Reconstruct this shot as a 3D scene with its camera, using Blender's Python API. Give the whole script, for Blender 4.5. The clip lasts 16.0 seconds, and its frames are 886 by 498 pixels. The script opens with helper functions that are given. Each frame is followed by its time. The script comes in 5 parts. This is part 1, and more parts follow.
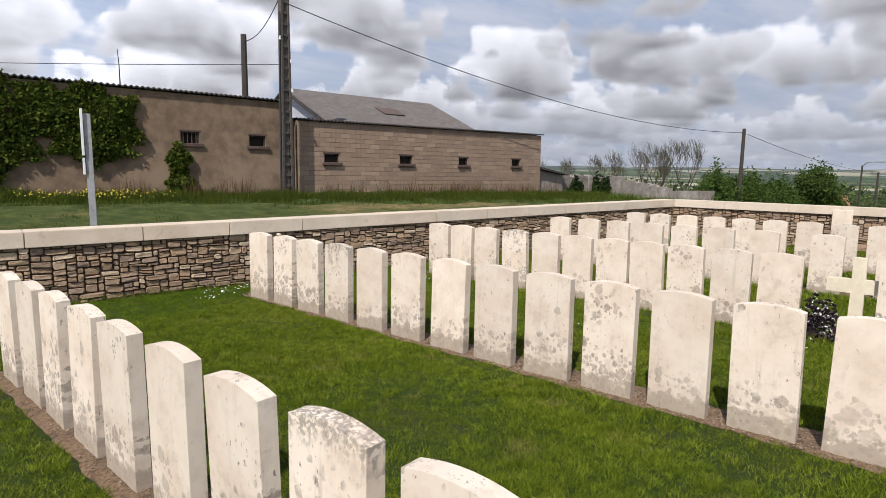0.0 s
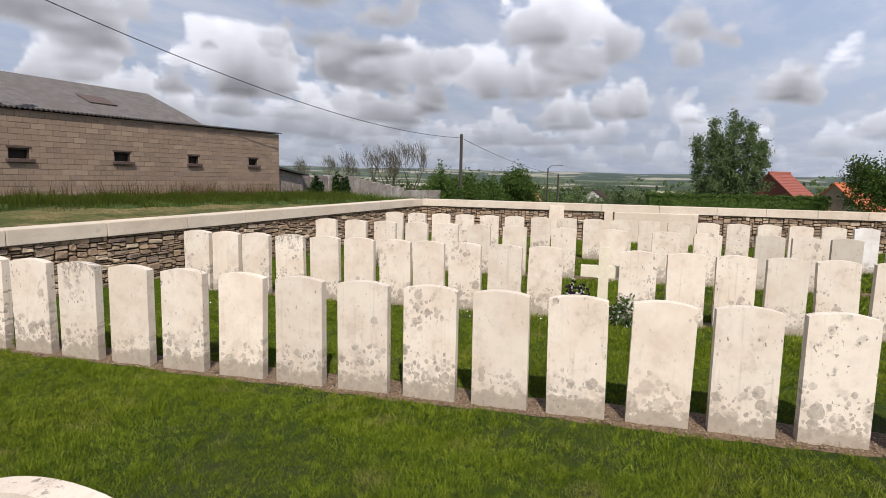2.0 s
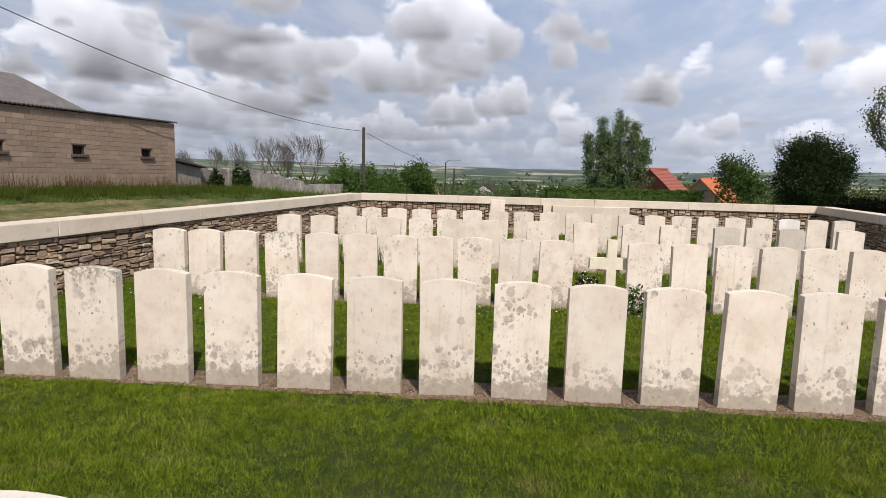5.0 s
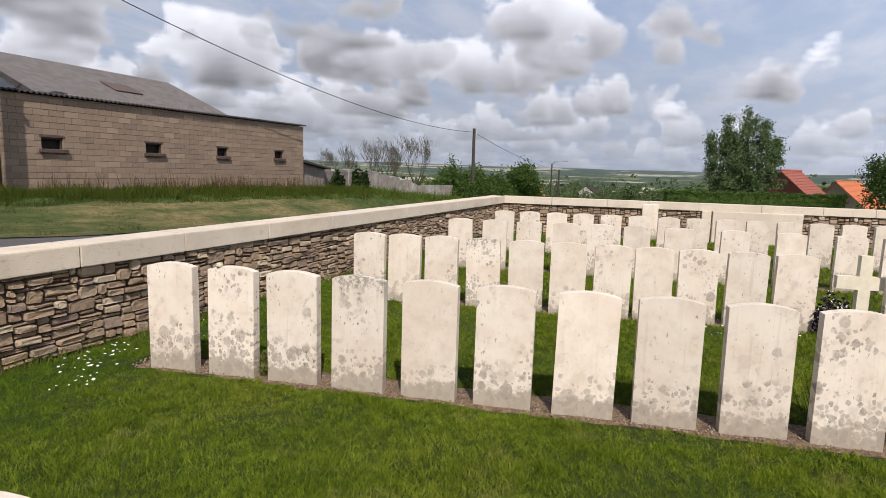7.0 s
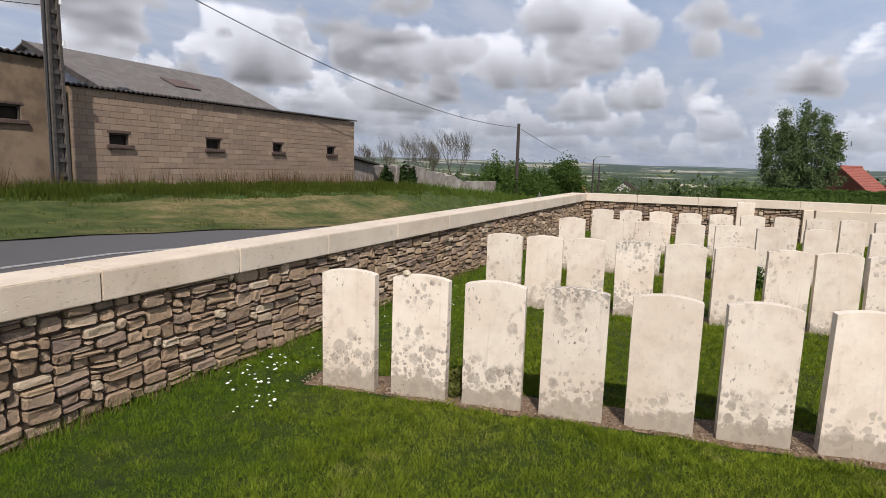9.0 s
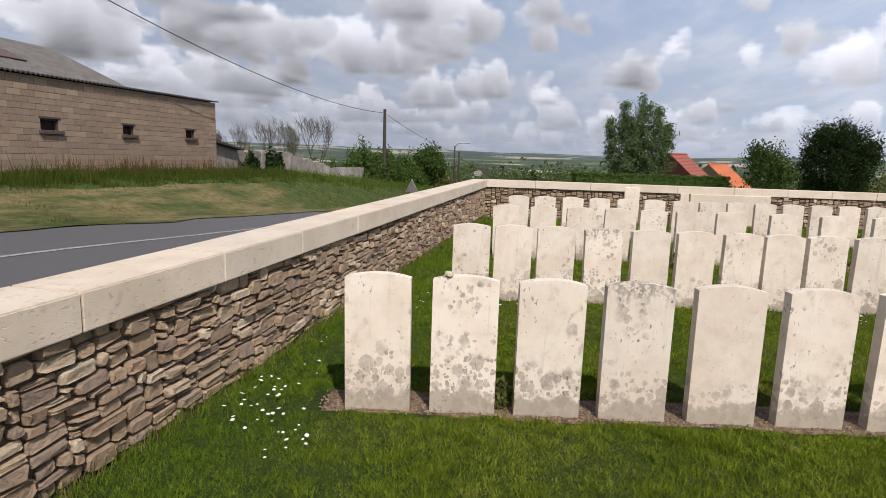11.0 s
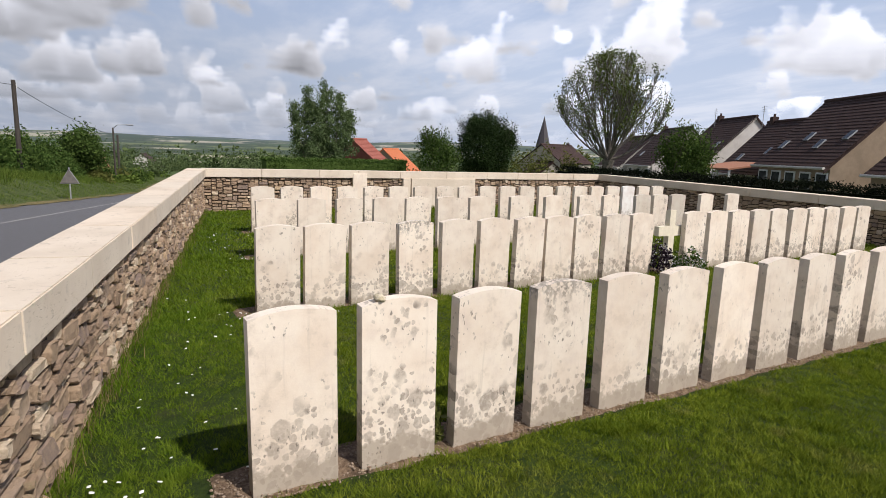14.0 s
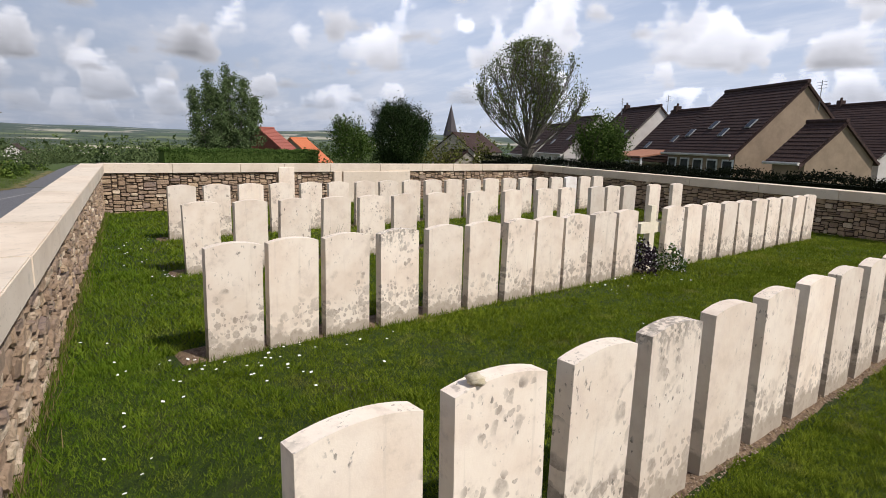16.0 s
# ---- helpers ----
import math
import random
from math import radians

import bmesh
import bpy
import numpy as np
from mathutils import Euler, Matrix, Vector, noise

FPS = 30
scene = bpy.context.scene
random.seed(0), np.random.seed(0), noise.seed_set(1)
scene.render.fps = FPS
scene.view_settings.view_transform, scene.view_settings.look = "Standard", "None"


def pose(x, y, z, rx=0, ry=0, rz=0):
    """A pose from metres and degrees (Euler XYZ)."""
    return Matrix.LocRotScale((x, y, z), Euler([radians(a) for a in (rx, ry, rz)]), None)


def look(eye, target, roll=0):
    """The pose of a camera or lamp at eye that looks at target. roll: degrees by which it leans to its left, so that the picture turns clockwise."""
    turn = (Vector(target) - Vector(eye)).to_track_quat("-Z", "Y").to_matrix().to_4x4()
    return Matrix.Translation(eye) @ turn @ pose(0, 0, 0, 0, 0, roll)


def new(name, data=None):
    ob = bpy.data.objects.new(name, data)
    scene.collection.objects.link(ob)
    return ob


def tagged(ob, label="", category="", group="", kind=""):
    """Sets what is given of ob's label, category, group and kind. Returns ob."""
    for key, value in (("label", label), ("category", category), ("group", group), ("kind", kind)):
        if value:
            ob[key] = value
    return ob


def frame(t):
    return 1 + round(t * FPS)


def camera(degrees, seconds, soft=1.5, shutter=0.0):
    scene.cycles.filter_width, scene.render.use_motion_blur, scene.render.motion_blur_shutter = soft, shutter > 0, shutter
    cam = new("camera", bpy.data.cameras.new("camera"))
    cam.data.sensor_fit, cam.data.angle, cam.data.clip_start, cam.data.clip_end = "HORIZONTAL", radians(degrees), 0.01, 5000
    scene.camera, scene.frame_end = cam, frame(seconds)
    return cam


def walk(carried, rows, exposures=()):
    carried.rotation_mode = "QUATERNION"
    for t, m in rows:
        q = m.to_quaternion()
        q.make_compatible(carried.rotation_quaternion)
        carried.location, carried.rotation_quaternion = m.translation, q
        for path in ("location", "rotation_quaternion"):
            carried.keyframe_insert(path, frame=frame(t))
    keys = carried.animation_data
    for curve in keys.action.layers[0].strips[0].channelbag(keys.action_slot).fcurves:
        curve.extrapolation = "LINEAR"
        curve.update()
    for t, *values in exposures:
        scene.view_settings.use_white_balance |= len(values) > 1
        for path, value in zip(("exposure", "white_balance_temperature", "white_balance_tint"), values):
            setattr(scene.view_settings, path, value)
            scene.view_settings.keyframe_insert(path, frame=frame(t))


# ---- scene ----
cam = camera(74.7, 16.0, soft=0.85)
METRES, EYE, TILT, LEAN, TURN = 8.4, 1.512, 0.0, 0.0, -39.9
ROWS = [
    (0.0, 0.0, 0.0, 0.0, 0.1, -7.54, -0.79),
    (0.5, -0.0075, 0.0101, -0.0015, -8.32, -7.52, -0.79),
    (1.0, -0.0214, 0.0288, -0.004, -14.94, -7.3, -0.86),
    (1.5, -0.0353, 0.0423, -0.0001, -20.87, -7.06, -1.0),
    (2.0, -0.0536, 0.0525, -0.0001, -25.8, -7.12, -1.05),
    (2.5, -0.0781, 0.061, -0.0005, -29.06, -6.94, -1.12),
    (3.0, -0.1008, 0.0745, -0.0007, -32.05, -7.07, -1.1),
    (5.5, -0.2025, 0.1779, -0.0047, -36.81, -7.46, -1.43),
    (6.0, -0.2239, 0.2108, -0.0016, -34.64, -7.59, -1.49),
    (6.5, -0.2487, 0.24, -0.0044, -31.44, -7.74, -1.5),
    (7.0, -0.2805, 0.2661, -0.0033, -27.45, -7.62, -1.56),
    (7.5, -0.3115, 0.2955, -0.0061, -23.91, -7.73, -1.53),
    (8.0, -0.3365, 0.3243, -0.004, -22.76, -7.74, -1.55),
    (10.5, -0.4408, 0.4651, -0.0111, -34.03, -8.94, -1.79),
    (11.0, -0.4633, 0.4927, -0.0103, -38.69, -9.03, -1.82),
    (11.5, -0.4748, 0.5243, -0.0122, -43.1, -9.32, -1.87),
    (12.0, -0.484, 0.5572, -0.0101, -49.27, -9.77, -1.87),
    (12.5, -0.5002, 0.5835, -0.0128, -55.55, -9.71, -1.9),
    (13.0, -0.5129, 0.6009, -0.0085, -61.71, -9.84, -1.91),
    (13.5, -0.5061, 0.621, -0.0118, -66.16, -9.89, -1.89),
    (14.0, -0.4939, 0.6496, -0.009, -69.81, -9.55, -1.83),
    (14.5, -0.4837, 0.6748, -0.0085, -72.91, -9.39, -1.75),
    (15.0, -0.469, 0.7063, -0.0075, -75.32, -9.53, -1.63),
    (15.5, -0.4438, 0.7339, -0.0105, -77.05, -9.85, -1.59),
    (16.0, -0.412, 0.7593, -0.0065, -78.85, -10.38, -1.56),
]
walk(cam, [(t, pose(0, 0, EYE, TILT, LEAN, TURN) @ pose(METRES * x, METRES * y, METRES * z, 90 + pitch, roll, yaw)) for t, x, y, z, yaw, pitch, roll in ROWS],
     [(t, e, 6600, 12) for t, e in ((0.0, -0.14), (1.0, -0.16), (3.0, -0.18), (7.0, -0.17), (10.5, -0.25), (12.5, -0.14), (16.0, -0.23))])

# ---- world, sun, exposure ----
SUN = Vector((-0.853, -0.522, 0)).normalized() * math.cos(radians(49)) + Vector((0, 0, math.sin(radians(49))))
lamp = new("sun", bpy.data.lights.new("sun", "SUN"))
lamp.data.energy, lamp.data.angle, lamp.data.color = 5.0, radians(0.6), (1.0, 0.955, 0.90)
lamp.matrix_world = look(SUN * 50, (0, 0, 0))


class Nodes:
    """A short way to write node trees."""

    def __init__(self, tree):
        self.t = tree

    def add(self, kind, **values):
        n = self.t.nodes.new(kind)
        for k, v in values.items():
            if k in n.inputs:
                n.inputs[k].default_value = v
            else:
                setattr(n, k, v)
        return n

    def link(self, a, b):
        self.t.links.new(a, b)

    def put(self, sock, v):
        if isinstance(v, bpy.types.NodeSocket):
            self.link(v, sock)
        else:
            sock.default_value = v

    def math(self, op, a, b=0.0, c=0.0, clamp=False):
        n = self.t.nodes.new("ShaderNodeMath")
        n.operation, n.use_clamp = op, clamp
        for s, v in zip(n.inputs, (a, b, c)):
            self.put(s, v)
        return n.outputs[0]

    def vmath(self, op, a, b=(0, 0, 0)):
        n = self.t.nodes.new("ShaderNodeVectorMath")
        n.operation = op
        self.put(n.inputs[0], a), self.put(n.inputs[1], b)
        return n.outputs[0]

    def mix(self, f, a, b, blend="MIX"):
        n = self.t.nodes.new("ShaderNodeMix")
        n.data_type, n.blend_type = "RGBA", blend
        self.put(n.inputs[0], f), self.put(n.inputs[6], a), self.put(n.inputs[7], b)
        return n.outputs[2]

    def ramp(self, f, lo, hi, a=0.0, b=1.0):
        n = self.t.nodes.new("ShaderNodeMapRange")
        n.interpolation_type = "SMOOTHSTEP"
        for i, v in enumerate((f, lo, hi, a, b)):
            self.put(n.inputs[i], v)
        return n.outputs[0]

    def noise(self, vec, scale, detail=4.0, rough=0.55, dist=0.0, colour=False):
        n = self.add("ShaderNodeTexNoise", Scale=scale, Detail=detail, Roughness=rough, Distortion=dist)
        self.put(n.inputs["Vector"], vec)
        return n.outputs["Color" if colour else "Fac"]

    def voronoi(self, vec, scale, feature="F1", out="Distance", rand=1.0):
        n = self.add("ShaderNodeTexVoronoi", feature=feature, Scale=scale, Randomness=rand)
        self.put(n.inputs["Vector"], vec)
        return n.outputs[out]


world = bpy.data.worlds.new("world")
scene.world = world
world.use_nodes = True
W = Nodes(world.node_tree)
W.t.nodes.clear()
sky = W.add("ShaderNodeTexSky", sky_type="NISHITA", sun_disc=False, sun_elevation=radians(49), sun_rotation=radians(238.5), air_density=1.0, dust_density=1.5, ozone_density=1.0)
way = W.add("ShaderNodeTexCoord").outputs["Generated"]
sep = W.add("ShaderNodeSeparateXYZ")
W.link(way, sep.inputs[0])
up = W.math("MAXIMUM", sep.outputs[2], 0.0)
den = W.math("ADD", up, 0.075)
flat = W.add("ShaderNodeCombineXYZ")
W.link(W.math("DIVIDE", sep.outputs[0], den), flat.inputs[0])
W.link(W.math("DIVIDE", sep.outputs[1], den), flat.inputs[1])
# cumulus with flat bases: the way up through the cloud deck in thin layers, the lowest first
CLOUD_AT, STEPS = (13.7, 4.1, 0.0), 12
fine = W.noise(way, 9.0, 7.0, 0.60)
bent = W.vmath("ADD", way, W.vmath("MULTIPLY", W.noise(way, 8, 3, colour=True), (0.07, 0.07, 0.07)))
billow = W.math("SUBTRACT", 0.5, W.math("ADD", W.math("MULTIPLY", W.voronoi(bent, 12.0, "SMOOTH_F1"), 0.7), W.math("MULTIPLY", W.voronoi(bent, 30.0, "SMOOTH_F1"), 0.45)))
grit = W.add("ShaderNodeTexWhiteNoise")
W.link(W.vmath("MULTIPLY", way, (997, 997, 997)), grit.inputs["Vector"])
seen, glow = 1.0, 0.0
# the deck thins out towards the south-east
clear = W.add("ShaderNodeVectorMath", operation="DOT_PRODUCT")
W.link(way, clear.inputs[0])
clear.inputs[1].default_value = (0.86, -0.51, 0.0)
thin = W.ramp(clear.outputs["Value"], 0.55, 0.98, 0.0, 0.070)
for i in range(STEPS):
    h = i / (STEPS - 1)
    at = W.add("ShaderNodeVectorMath", operation="SCALE")
    W.link(flat.outputs[0], at.inputs[0])
    W.link(W.math("MULTIPLY_ADD", grit.outputs["Value"], 0.52 / (STEPS - 1), 1.0 + 0.52 * h), at.inputs["Scale"])
    spot = W.vmath("ADD", at.outputs[0], (CLOUD_AT[0], CLOUD_AT[1], 0.45 * h))
    shape = W.noise(spot, 1.35, 2.0, 0.5)
    curl = W.math("MULTIPLY_ADD", W.noise(spot, 3.6, 2.0, 0.5), 0.45, W.math("MULTIPLY", fine, 0.55))
    dens = W.math("SUBTRACT", W.math("MULTIPLY_ADD", billow, 0.16, W.math("MULTIPLY_ADD", curl, 0.30, shape)), 0.668 + 0.118 * h + 0.05 * max(0.0, 0.25 - h))
    dens = W.math("SUBTRACT", dens, thin)
    solid = W.ramp(dens, 0.0, 0.030)
    here = W.math("MULTIPLY", solid, seen)
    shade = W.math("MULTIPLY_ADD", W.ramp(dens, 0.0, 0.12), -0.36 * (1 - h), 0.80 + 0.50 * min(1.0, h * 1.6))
    shade = W.math("MULTIPLY_ADD", billow, 0.55, W.math("MULTIPLY_ADD", W.math("SUBTRACT", curl, 0.5), 0.5, shade))
    glow = W.math("MULTIPLY_ADD", here, shade, glow)
    seen = W.math("SUBTRACT", seen, here)
cover = W.math("SUBTRACT", 1.0, seen)
# haze and wisps fade above the view, to weaken light from overhead
haze = W.math("MULTIPLY", W.ramp(sep.outputs[2], 0.0, 0.34, 0.94, 0.55), W.ramp(sep.outputs[2], 0.32, 0.66, 1.0, 0.06))
blue = W.vmath("MULTIPLY", sky.outputs[0], (0.098, 0.106, 0.124))
veil = W.mix(haze, blue, (0.53, 0.61, 0.77, 1))
# thin high cloud in streaks over the blue
wisp = W.ramp(W.noise(W.vmath("MULTIPLY", flat.outputs[0], (0.5, 1.1, 1)), 1.3, 6, 0.6), 0.40, 0.68, 0.0, 0.6)
wisp = W.math("MULTIPLY", wisp, W.ramp(sep.outputs[2], 0.32, 0.66, 1.0, 0.10))
veil = W.mix(wisp, veil, (0.74, 0.78, 0.88, 1))
# clouds above the view are dimmed too, to keep shadows dark
glow = W.math("MULTIPLY", glow, W.ramp(sep.outputs[2], 0.34, 0.70, 0.88, 0.22))
cl = W.add("ShaderNodeVectorMath", operation="SCALE")
cl.inputs[0].default_value = (0.925, 0.96, 1.06)
W.link(glow, cl.inputs["Scale"])
back = W.add("ShaderNodeVectorMath", operation="SCALE")
W.link(veil, back.inputs[0]), W.link(seen, back.inputs["Scale"])
clouded = W.vmath("ADD", cl.outputs[0], back.outputs[0])
out = W.mix(W.ramp(sep.outputs[2], -0.01, 0.13, 0.15, 1.0), veil, clouded)
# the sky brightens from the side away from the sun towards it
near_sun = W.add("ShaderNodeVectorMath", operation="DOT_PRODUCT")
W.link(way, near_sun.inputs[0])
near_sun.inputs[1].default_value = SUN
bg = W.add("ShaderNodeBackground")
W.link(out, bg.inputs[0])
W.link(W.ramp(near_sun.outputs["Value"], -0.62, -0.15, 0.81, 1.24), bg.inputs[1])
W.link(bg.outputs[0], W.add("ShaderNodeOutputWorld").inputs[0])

# ---- materials ----
def material(name, rough=0.85):
    m = bpy.data.materials.new(name)
    m.use_nodes = True
    k = Nodes(m.node_tree)
    k.b = m.node_tree.nodes["Principled BSDF"]
    k.b.inputs["Roughness"].default_value = rough
    k.b.inputs["Specular IOR Level"].default_value = 0.25
    k.m = m
    k.co = k.add("ShaderNodeTexCoord").outputs["Object"]
    k.pos = k.add("ShaderNodeNewGeometry").outputs["Position"]
    return k


def finish(k, colour, bump=None, height=0.01, strength=0.6):
    k.put(k.b.inputs["Base Color"], colour)
    if bump is not None:
        n = k.add("ShaderNodeBump", Strength=strength, Distance=height)
        k.put(n.inputs["Height"], bump)
        k.link(n.outputs[0], k.b.inputs["Normal"])
    return k.m


def limestone(name, blotch=0.5, specks=0.5, crust=0.0, tone=(0.80, 0.71, 0.595, 1)):
    """Pale headstone limestone, with lichen blotches low down and dark specks."""
    k = material(name, 0.88)
    rnd = k.add("ShaderNodeObjectInfo").outputs["Random"]
    shift = k.add("ShaderNodeCombineXYZ")
    k.link(k.math("MULTIPLY", rnd, 37.0), shift.inputs[0])
    k.link(k.math("MULTIPLY", rnd, 91.0), shift.inputs[1])
    v = k.vmath("ADD", k.co, shift.outputs[0])
    zed = k.add("ShaderNodeSeparateXYZ")
    k.link(k.co, zed.inputs[0])
    wash = k.noise(v, 3.5, 5, 0.6)
    grain = k.noise(v, 130, 3, 0.6)
    c = k.mix(k.ramp(wash, 0.35, 0.7), tone, (tone[0] * 0.89, tone[1] * 0.84, tone[2] * 0.81, 1))
    c = k.mix(k.ramp(k.noise(v, 11, 5, 0.65), 0.45, 0.75, 0.0, 0.35), c, (0.60, 0.50, 0.43, 1))
    tint = k.math("MULTIPLY_ADD", rnd, 0.16, 0.88)
    cc = k.add("ShaderNodeVectorMath", operation="SCALE")
    k.put(cc.inputs[0], c), k.put(cc.inputs["Scale"], tint)
    c = cc.outputs[0]
    # lichen discs: round patches of a few centimetres, crowded in the lowest third
    wob = k.vmath("ADD", v, k.vmath("MULTIPLY", k.noise(v, 30, 2, colour=True), (0.034, 0.034, 0.034)))
    flatv = k.vmath("MULTIPLY", wob, (1, 0.25, 0.85))
    where = k.math("ADD", k.noise(v, 4.0, 3, 0.6), k.math("MULTIPLY_ADD", rnd, 0.12, k.ramp(zed.outputs[2], 0.10, 0.40, 0.22, -0.21)))
    discs = 0.0
    for scale, more in ((10.0, 0.02), (17.0, 0.03), (32.0, 0.0)):
        cell = k.add("ShaderNodeTexVoronoi", Scale=scale)
        k.put(cell.inputs["Vector"], flatv)
        cs = k.add("ShaderNodeSeparateColor")
        k.link(cell.outputs["Color"], cs.inputs[0])
        size = k.math("MULTIPLY_ADD", cs.outputs[0], 0.34, 0.18)
        disc = k.ramp(k.math("SUBTRACT", size, cell.outputs["Distance"]), -0.03, 0.06)
        keep = k.ramp(k.math("ADD", where, k.math("MULTIPLY", cs.outputs[1], 0.28)), 0.78 - 0.20 * blotch - more, 0.88 - 0.20 * blotch - more)
        discs = k.math("MAXIMUM", discs, k.math("MULTIPLY", k.math("MULTIPLY", disc, keep), k.math("MULTIPLY_ADD", cs.outputs[2], 0.5, 0.5)))
    discs = k.math("MULTIPLY", discs, k.ramp(k.noise(v, 38, 4, 0.7), 0.30, 0.62, 0.55, 1.0))
    c = k.mix(k.math("MULTIPLY", discs, 0.55 + 0.38 * blotch), c, (0.265, 0.22, 0.18, 1))
    cloudy = k.ramp(k.math("ADD", k.noise(v, 7, 5, 0.7), k.ramp(zed.outputs[2], 0.0, 0.45, 0.09, -0.03)), 0.52, 0.66)
    c = k.mix(k.math("MULTIPLY", cloudy, 0.08 + 0.27 * blotch), c, (0.40, 0.35, 0.29, 1))
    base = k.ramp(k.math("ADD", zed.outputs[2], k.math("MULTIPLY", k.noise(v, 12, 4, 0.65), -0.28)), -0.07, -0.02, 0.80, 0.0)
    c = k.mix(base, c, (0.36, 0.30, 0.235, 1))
    streak = k.noise(k.vmath("MULTIPLY", v, (26, 26, 1.6)), 1.0, 4, 0.6)
    c = k.mix(k.math("MULTIPLY", k.ramp(streak, 0.57, 0.72), 0.16 + 0.22 * specks), c, (0.42, 0.36, 0.30, 1))
    dots = k.math("MULTIPLY", k.ramp(k.noise(k.vmath("MULTIPLY", v, (1, 1, 0.6)), 46, 3, 0.55), 0.61, 0.70), k.ramp(k.noise(v, 6, 2), 0.47, 0.60))
    c = k.mix(k.math("MULTIPLY", dots, specks), c, (0.10, 0.09, 0.075, 1))
    nz = k.add("ShaderNodeSeparateXYZ")
    k.link(k.add("ShaderNodeNewGeometry").outputs["Normal"], nz.inputs[0])
    onlid = k.math("MULTIPLY", k.ramp(nz.outputs[2], 0.5, 0.8), k.math("MULTIPLY", k.ramp(k.noise(v, 80, 3, 0.6), 0.58, 0.63), k.ramp(k.noise(v, 9, 2), 0.46, 0.60)))
    c = k.mix(k.math("MULTIPLY", onlid, 0.15 + 0.55 * specks), c, (0.09, 0.08, 0.065, 1))
    if crust:
        top = k.ramp(k.math("ADD", zed.outputs[2], k.math("MULTIPLY", k.noise(k.vmath("MULTIPLY", v, (22, 22, 3)), 1.0, 3), 0.42)), 0.86, 0.98)
        c = k.mix(k.math("MULTIPLY", k.math("MULTIPLY", top, k.ramp(k.noise(v, 45, 3), 0.40, 0.55)), crust), c, (0.12, 0.11, 0.095, 1))
    b = k.math("ADD", k.math("MULTIPLY", grain, 0.25), k.math("MULTIPLY", k.noise(v, 22, 4, 0.7), 0.6))
    return finish(k, c, b, 0.004, 0.45)


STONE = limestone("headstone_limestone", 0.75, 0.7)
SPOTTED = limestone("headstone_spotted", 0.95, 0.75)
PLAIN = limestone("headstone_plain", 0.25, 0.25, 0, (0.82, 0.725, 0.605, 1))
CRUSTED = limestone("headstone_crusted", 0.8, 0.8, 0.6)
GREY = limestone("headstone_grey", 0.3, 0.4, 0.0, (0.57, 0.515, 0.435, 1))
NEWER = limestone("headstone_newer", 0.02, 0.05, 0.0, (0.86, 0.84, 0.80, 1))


def coping_stone():
    k = material("coping_limestone", 0.9)
    rnd = k.add("ShaderNodeObjectInfo").outputs["Random"]
    v = k.pos
    c = k.mix(k.ramp(k.noise(v, 1.7, 5, 0.6), 0.35, 0.68), (0.70, 0.595, 0.475, 1), (0.58, 0.475, 0.365, 1))
    c = k.mix(k.math("MULTIPLY", rnd, 0.45), c, (0.62, 0.56, 0.47, 1))
    pit = k.ramp(k.noise(k.vmath("MULTIPLY", v, (1, 1, 2.4)), 26, 3, 0.6), 0.60, 0.68)
    c = k.mix(k.math("MULTIPLY", k.ramp(k.noise(v, 0.9, 3), 0.48, 0.62), k.math("MULTIPLY", pit, 0.30)), c, (0.30, 0.25, 0.19, 1))
    c = k.mix(k.math("MULTIPLY", k.ramp(k.noise(v, 11, 4, 0.65), 0.56, 0.74), 0.5), c, (0.40, 0.345, 0.28, 1))
    b = k.math("SUBTRACT", k.math("MULTIPLY", k.noise(v, 70, 4, 0.65), 0.5), pit)
    return finish(k, c, b, 0.005, 0.5)


COPING = coping_stone()


def rubble(name, island, wash=(0.44, 0.318, 0.208)):
    """Brown, ochre and purplish-grey walling stone; each stone has its own tint."""
    k = material(name, 0.92)
    rnd = k.add("ShaderNodeNewGeometry").outputs["Random Per Island"] if island else k.add("ShaderNodeObjectInfo").outputs["Random"]
    cr = k.add("ShaderNodeValToRGB")
    cr.color_ramp.interpolation = "LINEAR"
    stops = ((0.0, (0.180, 0.122, 0.086)), (0.2, (0.420, 0.298, 0.198)), (0.4, (0.275, 0.196, 0.144)), (0.55, (0.500, 0.365, 0.235)), (0.72, (0.205, 0.155, 0.138)), (0.86, (0.425, 0.315, 0.226)), (0.97, (0.660, 0.545, 0.405)))
    while len(cr.color_ramp.elements) < len(stops):
        cr.color_ramp.elements.new(0.5)
    for e, (p, c) in zip(cr.color_ramp.elements, stops):
        e.position, e.color = p, (*c, 1)
    k.link(rnd, cr.inputs[0])
    v = k.pos
    c = k.mix(k.ramp(k.noise(v, 14, 6, 0.7), 0.35, 0.7, 0.0, 0.6), cr.outputs[0], (*wash, 1))
    c = k.mix(k.math("MULTIPLY", k.ramp(k.noise(v, 42, 5, 0.75), 0.52, 0.74), 0.5), c, (0.13, 0.095, 0.07, 1))
    c = k.mix(k.math("MULTIPLY", k.ramp(k.noise(v, 5, 4, 0.6), 0.62, 0.72), 0.35), c, (0.16, 0.17, 0.07, 1))
    b = k.math("ADD", k.noise(v, 30, 6, 0.7), k.math("MULTIPLY", k.noise(v, 9, 3), 0.8))
    return finish(k, c, b, 0.024, 1.0)


RUBBLE, RUBBLE_ISLAND = rubble("rubble_stone", False), rubble("rubble_stone_joined", True)


